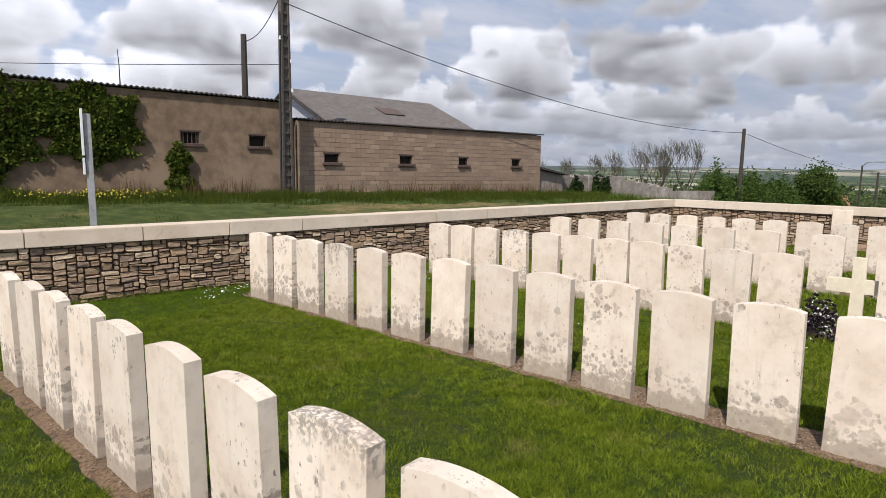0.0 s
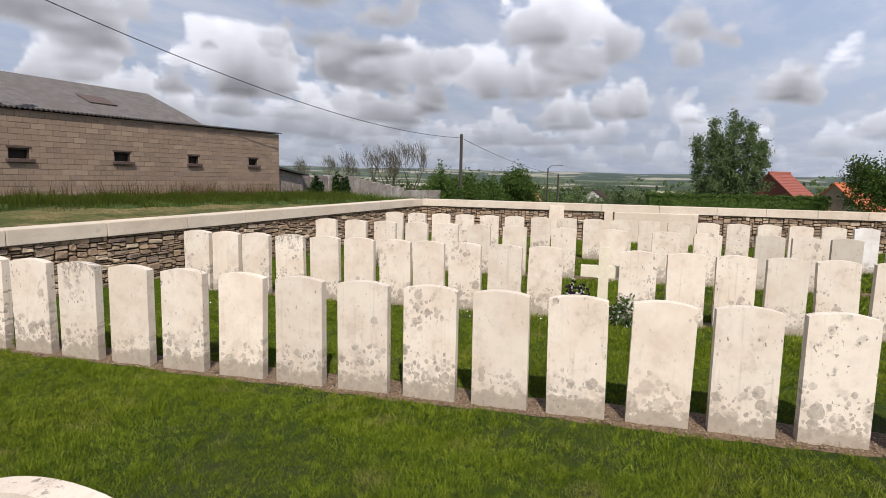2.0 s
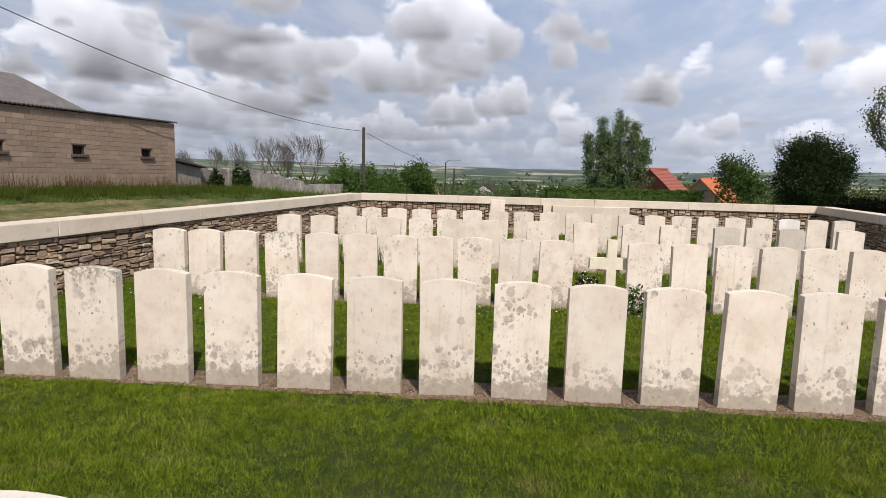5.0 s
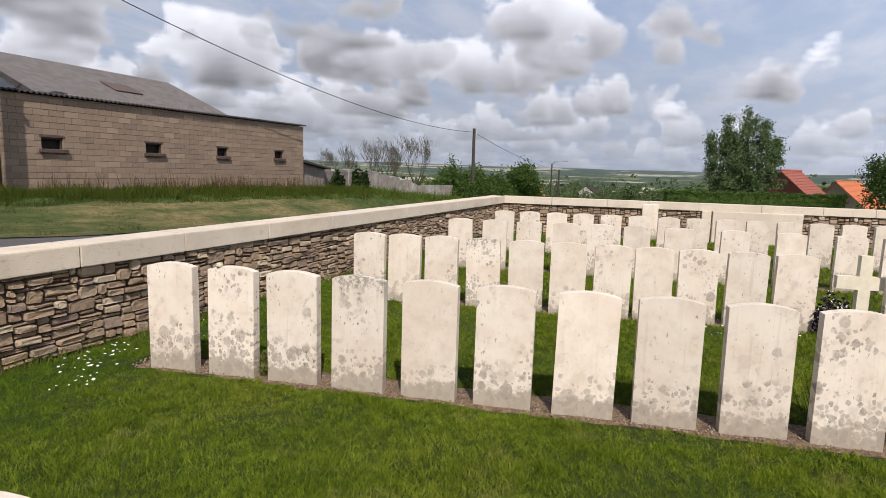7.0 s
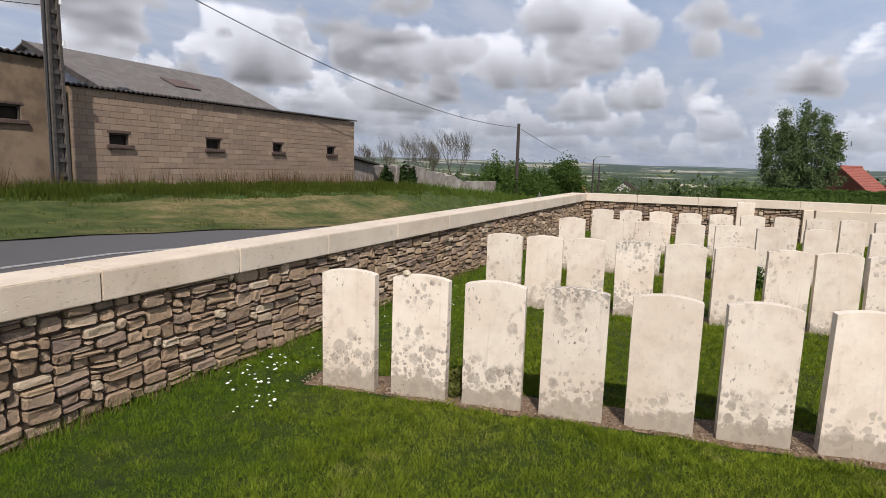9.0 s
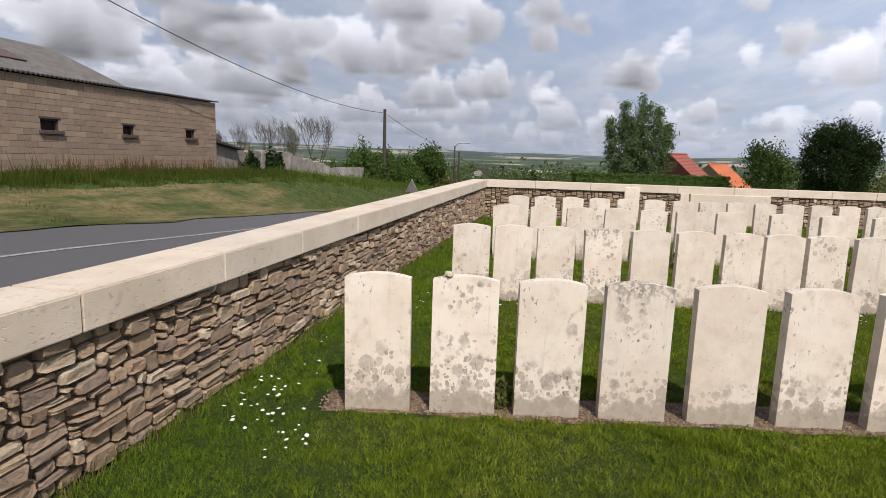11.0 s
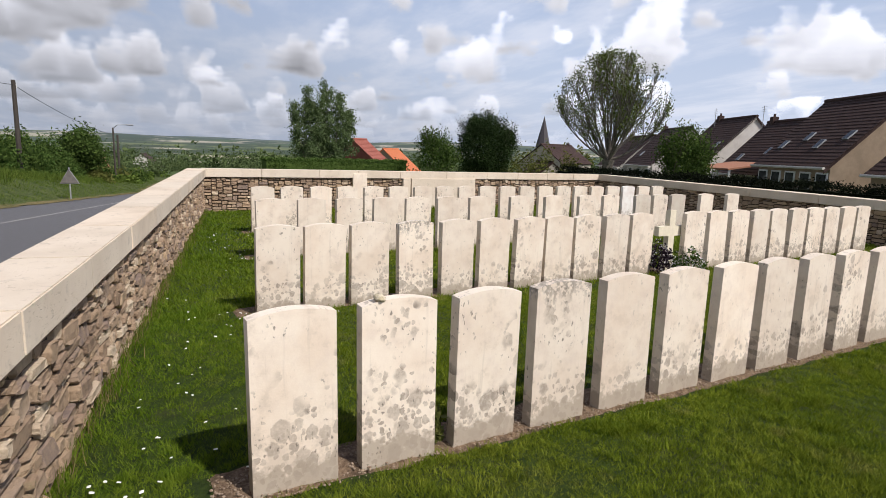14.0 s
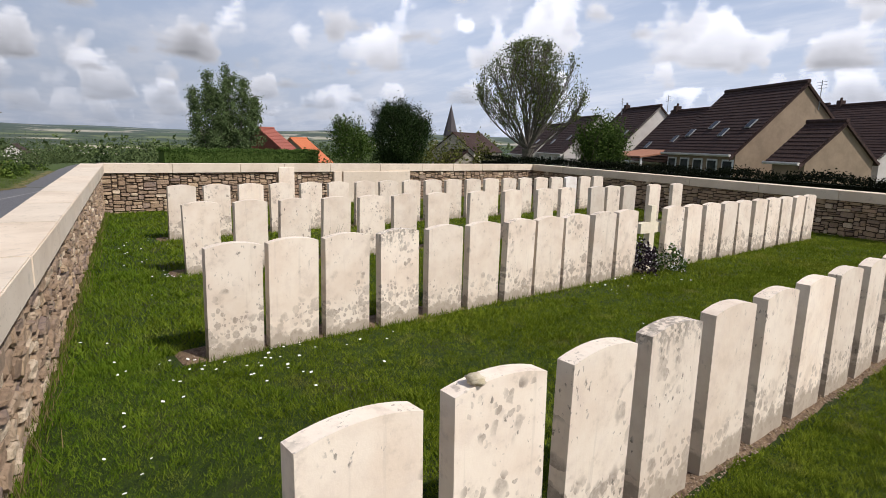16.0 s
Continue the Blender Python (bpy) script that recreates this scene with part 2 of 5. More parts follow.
def simple(name, c1, c2, scale=8.0, rough=0.9, bump=0.004, c3=None, stretch=(1, 1, 1), space="pos"):
    k = material(name, rough)
    v = k.vmath("MULTIPLY", k.pos if space == "pos" else k.co, stretch)
    c = k.mix(k.ramp(k.noise(v, scale, 6, 0.65), 0.32, 0.68), (*c1, 1), (*c2, 1))
    if c3:
        c = k.mix(k.math("MULTIPLY", k.ramp(k.noise(v, scale * 0.23, 4, 0.6), 0.5, 0.68), 0.8), c, (*c3, 1))
    return finish(k, c, k.noise(v, scale * 4, 5, 0.7), bump, 0.6)


def leafy(name, dark, light, spread=0.5):
    """Leaves and blades: tint per blade and in wide patches, a little light passes through."""
    k = material(name, 0.78)
    k.b.inputs["Specular IOR Level"].default_value = 0.06
    rnd = k.add("ShaderNodeNewGeometry").outputs["Random Per Island"]
    c = k.mix(rnd, (*dark, 1), (*light, 1))
    c = k.mix(k.math("MULTIPLY", k.ramp(k.noise(k.pos, spread, 4, 0.6), 0.35, 0.65), 0.45), c, (dark[0] * 1.1, dark[1] * 0.95, dark[2], 1))
    if name == "grass_blades":
        c = k.mix(k.math("MULTIPLY", k.ramp(k.noise(k.pos, 0.55, 3, 0.55), 0.50, 0.70), 0.40), c, (0.30, 0.31, 0.045, 1))
        c = k.mix(k.ramp(k.noise(k.pos, 15.0, 4, 0.7), 0.38, 0.60, 0.50, 0.0), c, (0.030, 0.070, 0.005, 1))
        c = k.mix(k.math("MULTIPLY", k.ramp(k.noise(k.pos, 3.1, 4, 0.6), 0.56, 0.72), 0.45), c, (0.30, 0.27, 0.085, 1))
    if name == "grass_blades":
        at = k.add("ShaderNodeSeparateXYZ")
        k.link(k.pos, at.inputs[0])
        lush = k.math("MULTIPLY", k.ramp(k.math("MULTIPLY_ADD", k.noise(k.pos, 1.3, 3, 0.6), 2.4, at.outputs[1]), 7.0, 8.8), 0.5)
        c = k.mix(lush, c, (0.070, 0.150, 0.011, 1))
    k.put(k.b.inputs["Base Color"], c)
    tr = k.add("ShaderNodeBsdfTranslucent")
    k.put(tr.inputs[0], c)
    mx = k.add("ShaderNodeMixShader")
    mx.inputs[0].default_value = 0.25
    k.link(k.b.outputs[0], mx.inputs[1]), k.link(tr.outputs[0], mx.inputs[2])
    k.link(mx.outputs[0], k.t.nodes["Material Output"].inputs[0])
    return k.m


MORTAR = simple("wall_core", (0.055, 0.040, 0.030), (0.10, 0.073, 0.053), 18, 0.95, 0.01)
SOIL = simple("gravelly_soil", (0.125, 0.080, 0.050), (0.28, 0.195, 0.125), 60, 0.95, 0.025, (0.085, 0.057, 0.038))
PEBBLE = simple("pebble", (0.21, 0.150, 0.105), (0.38, 0.295, 0.215), 60, 0.9, 0.003)
TARMAC = simple("tarmac", (0.078, 0.074, 0.074), (0.118, 0.112, 0.111), 60, 0.55, 0.006, (0.092, 0.088, 0.088))
TARMAC.node_tree.nodes["Principled BSDF"].inputs["Specular IOR Level"].default_value = 0.5
ROADPAINT = simple("road_paint", (0.40, 0.39, 0.375), (0.20, 0.195, 0.19), 14, 0.8, 0.002)


def verge_turf():
    k = material("verge_turf", 0.95)
    v = k.pos
    green = k.mix(k.ramp(k.noise(v, 2.4, 6, 0.65), 0.35, 0.68), (0.036, 0.058, 0.013, 1), (0.090, 0.108, 0.028, 1))
    straw = k.mix(k.ramp(k.noise(v, 5, 5, 0.7), 0.35, 0.68), (0.24, 0.185, 0.085, 1), (0.115, 0.105, 0.038, 1))
    along = k.add("ShaderNodeSeparateXYZ")
    k.link(v, along.inputs[0])
    dry = k.math("ADD", k.noise(k.vmath("MULTIPLY", v, (0.35, 1, 1)), 1.0, 5, 0.65), k.ramp(along.outputs[0], 4, 12, -0.06, 0.15))
    dry = k.math("SUBTRACT", dry, k.math("MULTIPLY", k.ramp(along.outputs[0], 18, 30), k.ramp(along.outputs[1], 14.9, 15.7, 0.0, 0.30)))
    return finish(k, k.mix(k.ramp(dry, 0.50, 0.74), green, straw), k.noise(v, 14, 5, 0.75), 0.06, 0.7)


DRYGRASS = verge_turf()

# ---- building helpers ----
def mesh(name, verts, faces, mat, smooth=False):
    me = bpy.data.meshes.new(name)
    me.from_pydata([tuple(v) for v in verts], [], faces)
    me.materials.append(mat)
    if smooth:
        me.polygons.foreach_set("use_smooth", [True] * len(me.polygons))
    me.update()
    return me


def link_to(ob, parent):
    if parent is not None:
        ob.parent = parent
        ob.matrix_parent_inverse = parent.matrix_basis.inverted()
    return ob


def part(name, bm, mat, parent=None, label="", m=None, smooth=False):
    """Links a bmesh as one mesh object, under a thing or a part where a parent is given. m: its pose in the world."""
    me = bpy.data.meshes.new(name)
    bmesh.ops.recalc_face_normals(bm, faces=bm.faces)
    bm.to_mesh(me), bm.free()
    me.materials.append(mat)
    if smooth:
        me.polygons.foreach_set("use_smooth", [True] * len(me.polygons))
    ob = new(name, me)
    if m is not None:
        ob.matrix_basis = m
    if label:
        ob["label"] = label
    return link_to(ob, parent)


def box(x0, x1, y0, y1, z0, z1, bevel=0.0, bm=None):
    bm = bm or bmesh.new()
    made = bmesh.ops.create_cube(bm, size=1.0, matrix=Matrix.Translation(((x0 + x1) / 2, (y0 + y1) / 2, (z0 + z1) / 2)) @ Matrix.Diagonal((x1 - x0, y1 - y0, z1 - z0, 1)))
    if bevel:
        edges = list({e for v in made["verts"] for e in v.link_edges})
        bmesh.ops.bevel(bm, geom=edges, offset=bevel, segments=1, affect="EDGES")
    return bm


def tube(points, radii, sides=6, bm=None):
    """A tapered tube along points."""
    bm = bm or bmesh.new()
    rings = []
    for i, p in enumerate(points):
        p = Vector(p)
        a, b = Vector(points[max(i - 1, 0)]), Vector(points[min(i + 1, len(points) - 1)])
        q = (b - a).normalized().to_track_quat("Z", "Y")
        rings.append([bm.verts.new(p + q @ Vector((math.cos(2 * math.pi * j / sides) * radii[i], math.sin(2 * math.pi * j / sides) * radii[i], 0))) for j in range(sides)])
    for r0, r1 in zip(rings, rings[1:]):
        for j in range(sides):
            bm.faces.new((r0[j], r0[(j + 1) % sides], r1[(j + 1) % sides], r1[j]))
    bm.faces.new(rings[0][::-1]), bm.faces.new(rings[-1])
    return bm


def prism(outline, y0, y1, bm=None):
    """An x-z outline pushed from y0 to y1."""
    bm = bm or bmesh.new()
    f, b = [bm.verts.new((x, y0, z)) for x, z in outline], [bm.verts.new((x, y1, z)) for x, z in outline]
    bm.faces.new(f), bm.faces.new(b[::-1])
    for i in range(len(outline)):
        j = (i + 1) % len(outline)
        bm.faces.new((f[j], f[i], b[i], b[j]))
    return bm


def thing(name, m=None, **tags):
    ob = new(name)
    ob.empty_display_size = 0.2
    if m is not None:
        ob.matrix_basis = m
    return tagged(ob, **tags)


def smooth01(a):
    a = min(max(a, 0.0), 1.0)
    return a * a * (3 - 2 * a)


# ---- the plan ----
ROW = Vector((0.1643, -0.9864, 0))      # along the rows of headstones
BACK = Vector((0.9864, 0.1643, 0))      # from a row's lit faces backwards
RZ = -80.54
WALL_L = (Vector((-4.0, 7.742, 0)), Vector((13.7, 7.45, 0)))
WALL_F = (Vector((13.7, 7.45, 0)), Vector((15.55, -3.72, 0)))
WALL_R = (Vector((15.55, -3.72, 0)), Vector((3.5, -4.247, 0)))


def left_y(x):
    return 7.634 - 0.0165 * (x - 2.55)


def far_x(y):
    return 13.7 + (7.45 - y) * 0.1656


def right_y(x):
    return -3.72 - (15.55 - x) * 0.0437


def lie(x):
    """The lawn falls a little towards the first row."""
    return -0.03 * smooth01((4.7 - x) / 1.3)


def road_z(x):
    x = min(max(x, 5), 60)
    return 0.42 - 0.06 * x


def shelf_z(x):
    return 0.5 - 0.01 * (x - 10) if x < 27 else 0.33 - 0.07 * (min(x, 80) - 27)


def height(x, y):
    """The lie of the land outside the walls."""
    z = road_z(x)
    if x > 60:
        z -= 9.0 * smooth01((x - 60) / 300)
    if y > 14.6:
        z += max(shelf_z(x) - road_z(x), 0) * smooth01((y - 14.9) / 4.6) * (1 if x < 90 else max(0, 1 - (x - 90) / 60))
    if y < -4.5:
        z -= 1.3 * smooth01((-4.5 - y) / 8.0) * smooth01((60 - x) / 40 + 0.5)
    r = math.hypot(x, y)
    if r > 300:
        n = noise.noise(Vector((x / 900, y / 900, 3.3)))
        z += (44 + 26 * n) * smooth01((r - 700) / 1900)
        z += 7 * noise.noise(Vector((x / 260, y / 260, 1.3))) * smooth01((r - 300) / 400)
    inside = -0.6 < x < far_x(y) + 0.35 and right_y(x) - 0.3 < y < left_y(x) + 0.33
    near_wall = (x < 16.4 and -5.2 < y < 8.6)
    if near_wall:
        z = min(z, -0.12) if inside or y < 7.9 else z
    return z


def terrain():
    def axis(lo, hi, fine_lo, fine_hi, step):
        a = list(np.arange(fine_lo, fine_hi, step))
        s, p = step, fine_hi
        while p < hi:
            a.append(p)
            s *= 1.16
            p += s
        s, p = step * 1.16, fine_lo - step
        while p > lo:
            a.insert(0, p)
            s *= 1.16
            p -= s
        return [lo] + a + [hi]
    xs, ys = axis(-900, 4200, -6, 34, 0.5), axis(-3800, 3800, -14, 26, 0.5)
    verts = [(x, y, height(x, y)) for y in ys for x in xs]
    n = len(xs)
    faces = [(j * n + i, j * n + i + 1, (j + 1) * n + i + 1, (j + 1) * n + i) for j in range(len(ys) - 1) for i in range(n - 1)]
    k = material("countryside", 0.95)
    v = k.pos
    ln = k.add("ShaderNodeVectorMath", operation="LENGTH")
    k.link(v, ln.inputs[0])
    far = k.ramp(ln.outputs["Value"], 70, 420)
    near_c = k.mix(k.ramp(k.noise(v, 1.1, 6, 0.65), 0.35, 0.68), (0.036, 0.064, 0.014, 1), (0.080, 0.115, 0.028, 1))
    field = k.voronoi(k.vmath("MULTIPLY", v, (0.0062, 0.0034, 0)), 1.0, "F1", "Color")
    fs = k.add("ShaderNodeSeparateColor")
    k.link(field, fs.inputs[0])
    crop = k.mix(k.ramp(fs.outputs[0], 0.35, 0.6), (0.060, 0.095, 0.034, 1), (0.140, 0.165, 0.065, 1))
    crop = k.mix(k.ramp(fs.outputs[1], 0.72, 0.75), crop, (0.42, 0.38, 0.29, 1))
    woods = k.ramp(k.noise(v, 0.006, 5, 0.7), 0.44, 0.52)
    crop = k.mix(woods, crop, (0.036, 0.056, 0.028, 1))
    # aerial haze painted into the fields' colour, stronger with distance
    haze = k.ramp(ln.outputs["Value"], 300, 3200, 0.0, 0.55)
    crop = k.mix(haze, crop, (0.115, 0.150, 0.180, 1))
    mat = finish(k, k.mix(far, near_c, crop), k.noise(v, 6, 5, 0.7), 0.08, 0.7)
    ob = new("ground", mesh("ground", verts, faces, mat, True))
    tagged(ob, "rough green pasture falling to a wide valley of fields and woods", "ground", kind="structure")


def lawn():
    verts, faces = [], []
    nx, ny = 60, 50
    for j in range(ny + 1):
        for i in range(nx + 1):
            y = -4.3 + 12.2 * j / ny
            x0, x1 = -6.0, far_x(y) + 0.05
            x = x0 + (x1 - x0) * i / nx
            verts.append((x, min(max(y, right_y(x) - 0.03), left_y(x) + 0.03), lie(x) + 0.012 * noise.noise(Vector((x * 0.8, y * 0.8, 0)))))
    for j in range(ny):
        for i in range(nx):
            a = j * (nx + 1) + i
            faces.append((a, a + 1, a + nx + 2, a + nx + 1))
    k = material("lawn_turf", 0.9)
    v = k.pos
    # turf coloured darker than the blades, so gaps between them read as shade
    c = k.mix(k.ramp(k.noise(v, 26, 5, 0.7), 0.3, 0.7), (0.018, 0.038, 0.003, 1), (0.050, 0.082, 0.008, 1))
    c = k.mix(k.math("MULTIPLY", k.ramp(k.noise(v, 1.6, 5, 0.6), 0.48, 0.70), 0.5), c, (0.085, 0.075, 0.030, 1))
    mat = finish(k, c, k.noise(v, 90, 5, 0.8), 0.03, 0.9)
    tagged(new("lawn", mesh("lawn", verts, faces, mat, True)), "short mown green lawn between the headstone rows", "lawn", kind="structure")


def strip(name, y0, y1, x0, x1, lift, mat, label, category, steps=90, cross=4, wob=0.0):
    verts, faces = [], []
    for i in range(steps + 1):
        x = x0 + (x1 - x0) * i / steps
        for j in range(cross + 1):
            w = wob * noise.noise(Vector((x * 0.5, j * 9.0, 5))) if j in (0, cross) else 0
            y = y0 + (y1 - y0) * j / cross + w
            verts.append((x, y, height(x, y) + lift))
    n = cross + 1
    for i in range(steps):
        for j in range(cross):
            a = i * n + j
            faces.append((a, a + n, a + n + 1, a + 1))
    return tagged(new(name, mesh(name, verts, faces, mat, True)), label, category, kind="structure")


terrain()
lawn()
strip("road", 9.0, 14.5, -25, 130, 0.03, TARMAC, "grey tarmac country road running downhill beside the wall", "road", 120, 6)
strip("road_line", 11.83, 11.95, -25, 130, 0.036, ROADPAINT, "worn white painted centre line on the tarmac", "road marking", 120, 1)
strip("verge", 14.35, 18.0, -25, 90, 0.05, DRYGRASS, "dry yellowed grass verge along the road", "verge", 200, 8, 0.5)


# ---- boundary walls ----
def rubble_faces(length, h0, h1, seed, base=-0.06):
    """Uneven walling stones packed on a fine grid: a list of (u0, u1, v0, v1)."""
    rng = random.Random(seed)
    du, dv = 0.033, 0.034
    nu, nv = int(length / du), int(round((h0 - base) / dv))
    full = [[False] * nu for _ in range(nv)]
    out = []
    for j in range(nv):
        for i in range(nu):
            if full[j][i]:
                continue
            run = 0
            while i + run < nu and not full[j][i + run] and run < 11:
                run += 1
            tall = min(rng.choice((1, 1, 2, 2, 2, 3)), nv - j)
            wide = min(rng.randint(2, 6) if tall == 1 else rng.randint(3, 7), run)
            if run - wide == 1:
                wide = run if run < 11 else wide - 1
            while tall > 1 and any(full[j + tall - 1][i + q] for q in range(wide)):
                tall -= 1
            for a in range(tall):
                for q in range(wide):
                    full[j + a][i + q] = True
            out.append((i * du, (i + wide) * du, base + j * dv, base + (j + tall) * dv))
    return out, nv * dv + base


def stone_geometry(u0, u1, v0, v1, rng, slope, warp):
    """One walling stone in wall coordinates (u along, w outwards, v up): an uneven chipped block."""
    g = rng.uniform(0.0045, 0.0105)
    a0, a1, b0, b1 = u0 + g, u1 - g, v0 + g, v1 - g
    w, h = a1 - a0, b1 - b0
    c = lambda: rng.uniform(0.05, 0.34) * min(w, h)
    ring = [(a0 + c(), b0), (a1 - c(), b0 + rng.uniform(-0.003, 0.004)), (a1, b0 + c()), (a1, b1 - c()), (a1 - c(), b1), (a0 + c(), b1 - rng.uniform(-0.003, 0.006)), (a0, b1 - c()), (a0, b0 + c())]
    out = rng.uniform(0.012, 0.048)
    tilt_u, tilt_v = rng.uniform(-0.06, 0.06), rng.uniform(-0.10, 0.08)
    mu, mv = (a0 + a1) / 2, (b0 + b1) / 2
    verts = []
    for inset, d in ((0, -0.06), (0, out * 0.62), (0.006, out)):
        for u, v in ring:
            f = 1 - inset * 2 / max(min(w, h), 0.03) * 0.55 if inset else 1.0
            uu, vv = mu + (u - mu) * f, mv + (v - mv) * f
            dd = d + ((uu - mu) * tilt_u + (vv - mv) * tilt_v + rng.uniform(-0.008, 0.008) if inset else rng.uniform(-0.006, 0.006))
            verts.append((uu, dd, vv + slope * uu + warp(uu, vv)))
    faces = [tuple(range(16, 24))]
    for r in (0, 8):
        for i in range(8):
            j = (i + 1) % 8
            faces.append((r + i, r + j, r + 8 + j, r + 8 + i))
    return verts, faces


def boundary_wall(name, a, b, top0, top1, seed, copes, pieces_from, pieces_to, label, gap=None):
    """A rubble wall whose inner face runs from a to b, with dressed coping stones; its stones between the two stretches are parts."""
    run = (b - a)
    length = run.length
    run.normalize()
    inward = Vector((run.y, -run.x, 0))
    m = Matrix.Identity(4)
    m.col[0][:3], m.col[1][:3], m.col[2][:3], m.col[3][:3] = run, inward, (0, 0, 1), a
    wall = thing(name, m, label=label, category="wall", kind="structure")
    slope = (top1 - top0) / length
    under = top0 - 0.178
    core = bmesh.new()
    q = [core.verts.new(p) for p in ((0, 0.0, -0.2), (length, 0.0, -0.2), (length, 0.0, under + slope * length + 0.002), (0, 0.0, under + 0.002), (0, -0.30, -0.6), (length, -0.30, -0.9), (length, -0.30, under + slope * length + 0.002), (0, -0.30, under + 0.002))]
    for f in ((0, 1, 2, 3), (5, 4, 7, 6), (4, 0, 3, 7), (1, 5, 6, 2), (3, 2, 6, 7), (4, 5, 1, 0)):
        core.faces.new([q[i] for i in f])
    part("wall_core", core, MORTAR, wall, m=m)
    rng = random.Random(seed)
    # coping stones, each with its own length
    u = 0.0
    while u < length - 0.02:
        v = min(u + rng.uniform(*copes), length)
        if length - v < 0.4:
            v = length
        bm = bmesh.new()
        bmesh.ops.create_cube(bm, size=1.0)
        j = rng.uniform(-0.002, 0.002)
        for p in bm.verts:
            uu = u + 0.003 if p.co.x < 0 else v - 0.003
            p.co = (uu, (0.066 if p.co.y > 0 else -0.30) + j, under + slope * uu + (0.176 if p.co.z > 0 else 0.0))
        bmesh.ops.bevel(bm, geom=bm.edges[:], offset=0.007, segments=2, affect="EDGES")
        part("coping_stone", bm, COPING, wall, m=m)
        u = v
    # walling stones
    stones, top = rubble_faces(length, under, under, seed)
    stretch = (under + 0.06) / (top + 0.06)
    warp = lambda uu, vv: (0.022 * noise.noise(Vector((uu * 1.7, vv * 5.0, seed))) + 0.012 * noise.noise(Vector((uu * 6.0, vv * 3.0, seed)))) * (1 if vv < under - 0.07 else 0.25)
    verts, faces, made = [], [], 0
    for u0, u1, v0, v1 in stones:
        if gap and gap[0] < (u0 + u1) / 2 < gap[1]:
            continue
        v0, v1 = (v0 + 0.06) * stretch - 0.06, (v1 + 0.06) * stretch - 0.06
        vs, fs = stone_geometry(u0, u1, v0, v1, rng, slope, warp)
        if pieces_from <= u0 < pieces_to and made < 300 and v1 > 0.03:
            o = Vector(vs[0])
            ob = new("stone", mesh("stone", [Vector(p) - o for p in vs], fs, RUBBLE))
            ob.matrix_basis = m @ Matrix.Translation(o)
            link_to(ob, wall)
            made += 1
        else:
            base = len(verts)
            verts += vs
            faces += [tuple(i + base for i in f) for f in fs]
    if verts:
        ob = new("walling", mesh("walling", verts, faces, RUBBLE_ISLAND))
        ob.matrix_basis = m
        link_to(tagged(ob, kind="stuff"), wall)
    return wall

# ---- headstones ----
def headstone_mesh(name, mat, w=0.370, t=0.073, shoulder=0.75, rise=0.027, seed=0):
    n = 9
    top = [(w / 2 - w * i / (n - 1), shoulder + rise * (1 - ((i / (n - 1) - 0.5) * 2) ** 2)) for i in range(n)]
    bm = prism([(-w / 2, -0.12), (w / 2, -0.12)] + top, 0, t)
    sharp = [e for e in bm.edges if e.calc_face_angle(0) > 0.6]
    bmesh.ops.bevel(bm, geom=sharp, offset=0.0045, segments=2, affect="EDGES")
    bmesh.ops.recalc_face_normals(bm, faces=bm.faces)
    me = bpy.data.meshes.new(name)
    bm.to_mesh(me), bm.free()
    me.materials.append(mat)
    return me


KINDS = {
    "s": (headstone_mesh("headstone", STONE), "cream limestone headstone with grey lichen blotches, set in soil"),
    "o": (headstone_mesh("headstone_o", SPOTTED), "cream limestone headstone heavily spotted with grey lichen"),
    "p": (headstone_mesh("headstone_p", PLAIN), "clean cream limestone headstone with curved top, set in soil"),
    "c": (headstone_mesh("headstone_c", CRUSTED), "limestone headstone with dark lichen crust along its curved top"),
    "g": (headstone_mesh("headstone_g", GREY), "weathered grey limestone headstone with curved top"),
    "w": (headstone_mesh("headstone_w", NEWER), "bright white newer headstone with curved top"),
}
tilt = random.Random(5)


def headstone(kind, origin, s, group, sink=0.0):
    """s: the near left corner's way along its row."""
    me, label = KINDS[kind]
    p = origin + ROW * (s + 0.184)
    ob = new("headstone", me)
    ob.matrix_basis = pose(p.x, p.y, -sink, tilt.gauss(0, 0.5), tilt.gauss(0, 0.45), RZ + tilt.gauss(0, 0.9))
    return tagged(ob, label, "headstone", group)


A0, B0, C0, D0 = Vector((2.653, 6.805, 0)), Vector((5.32, 6.69, 0)), Vector((7.95, 6.58, 0)), Vector((10.28, 6.575, 0))
Z0 = Vector((0.165, 5.19, 0))
A_S = (0.004, 0.488, 0.967, 1.446, 1.944, 2.436, 2.94, 3.424, 3.92, 4.408, 4.895, 5.393, 5.889, 6.372, 6.86, 7.345, 7.835)
for s, k in zip(A_S, "soocpspssopspsssp"):
    headstone(k, A0, s, "first row of headstones")
B_S = (0.007, 0.421, 0.850, 1.329, 1.79, 2.23, 2.68, 3.09, 3.515, 3.96, 4.397, 5.36, 5.84, 6.30, 6.76, 7.22, 7.69, 8.15, 8.62, 9.07, 9.53)
for s, k in zip(B_S, "spscspspsosopsssossps"):
    headstone(k, B0, s, "second row of headstones")
C_S = (0.01, 0.53, 1.045, 1.583, 2.093, 2.61, 3.17, 3.91, 4.63, 5.36, 5.92, 6.73, 7.18, 7.66, 8.50, 9.33)
for s, k in zip(C_S, "spopsspspssgsgps"):
    headstone(k, C0, s, "third row of headstones")
for i, k in enumerate("sopospsssosspossswps"):
    headstone(k, D0, 0.494 * i, "fourth row of headstones")
for s, k in zip((0.0, 0.507, 0.963, 1.48, 1.967, 2.524, 3.072, 3.579, 4.088, 4.592), "ssosspocos"):
    headstone(k, Z0, s, "foreground row of headstones")


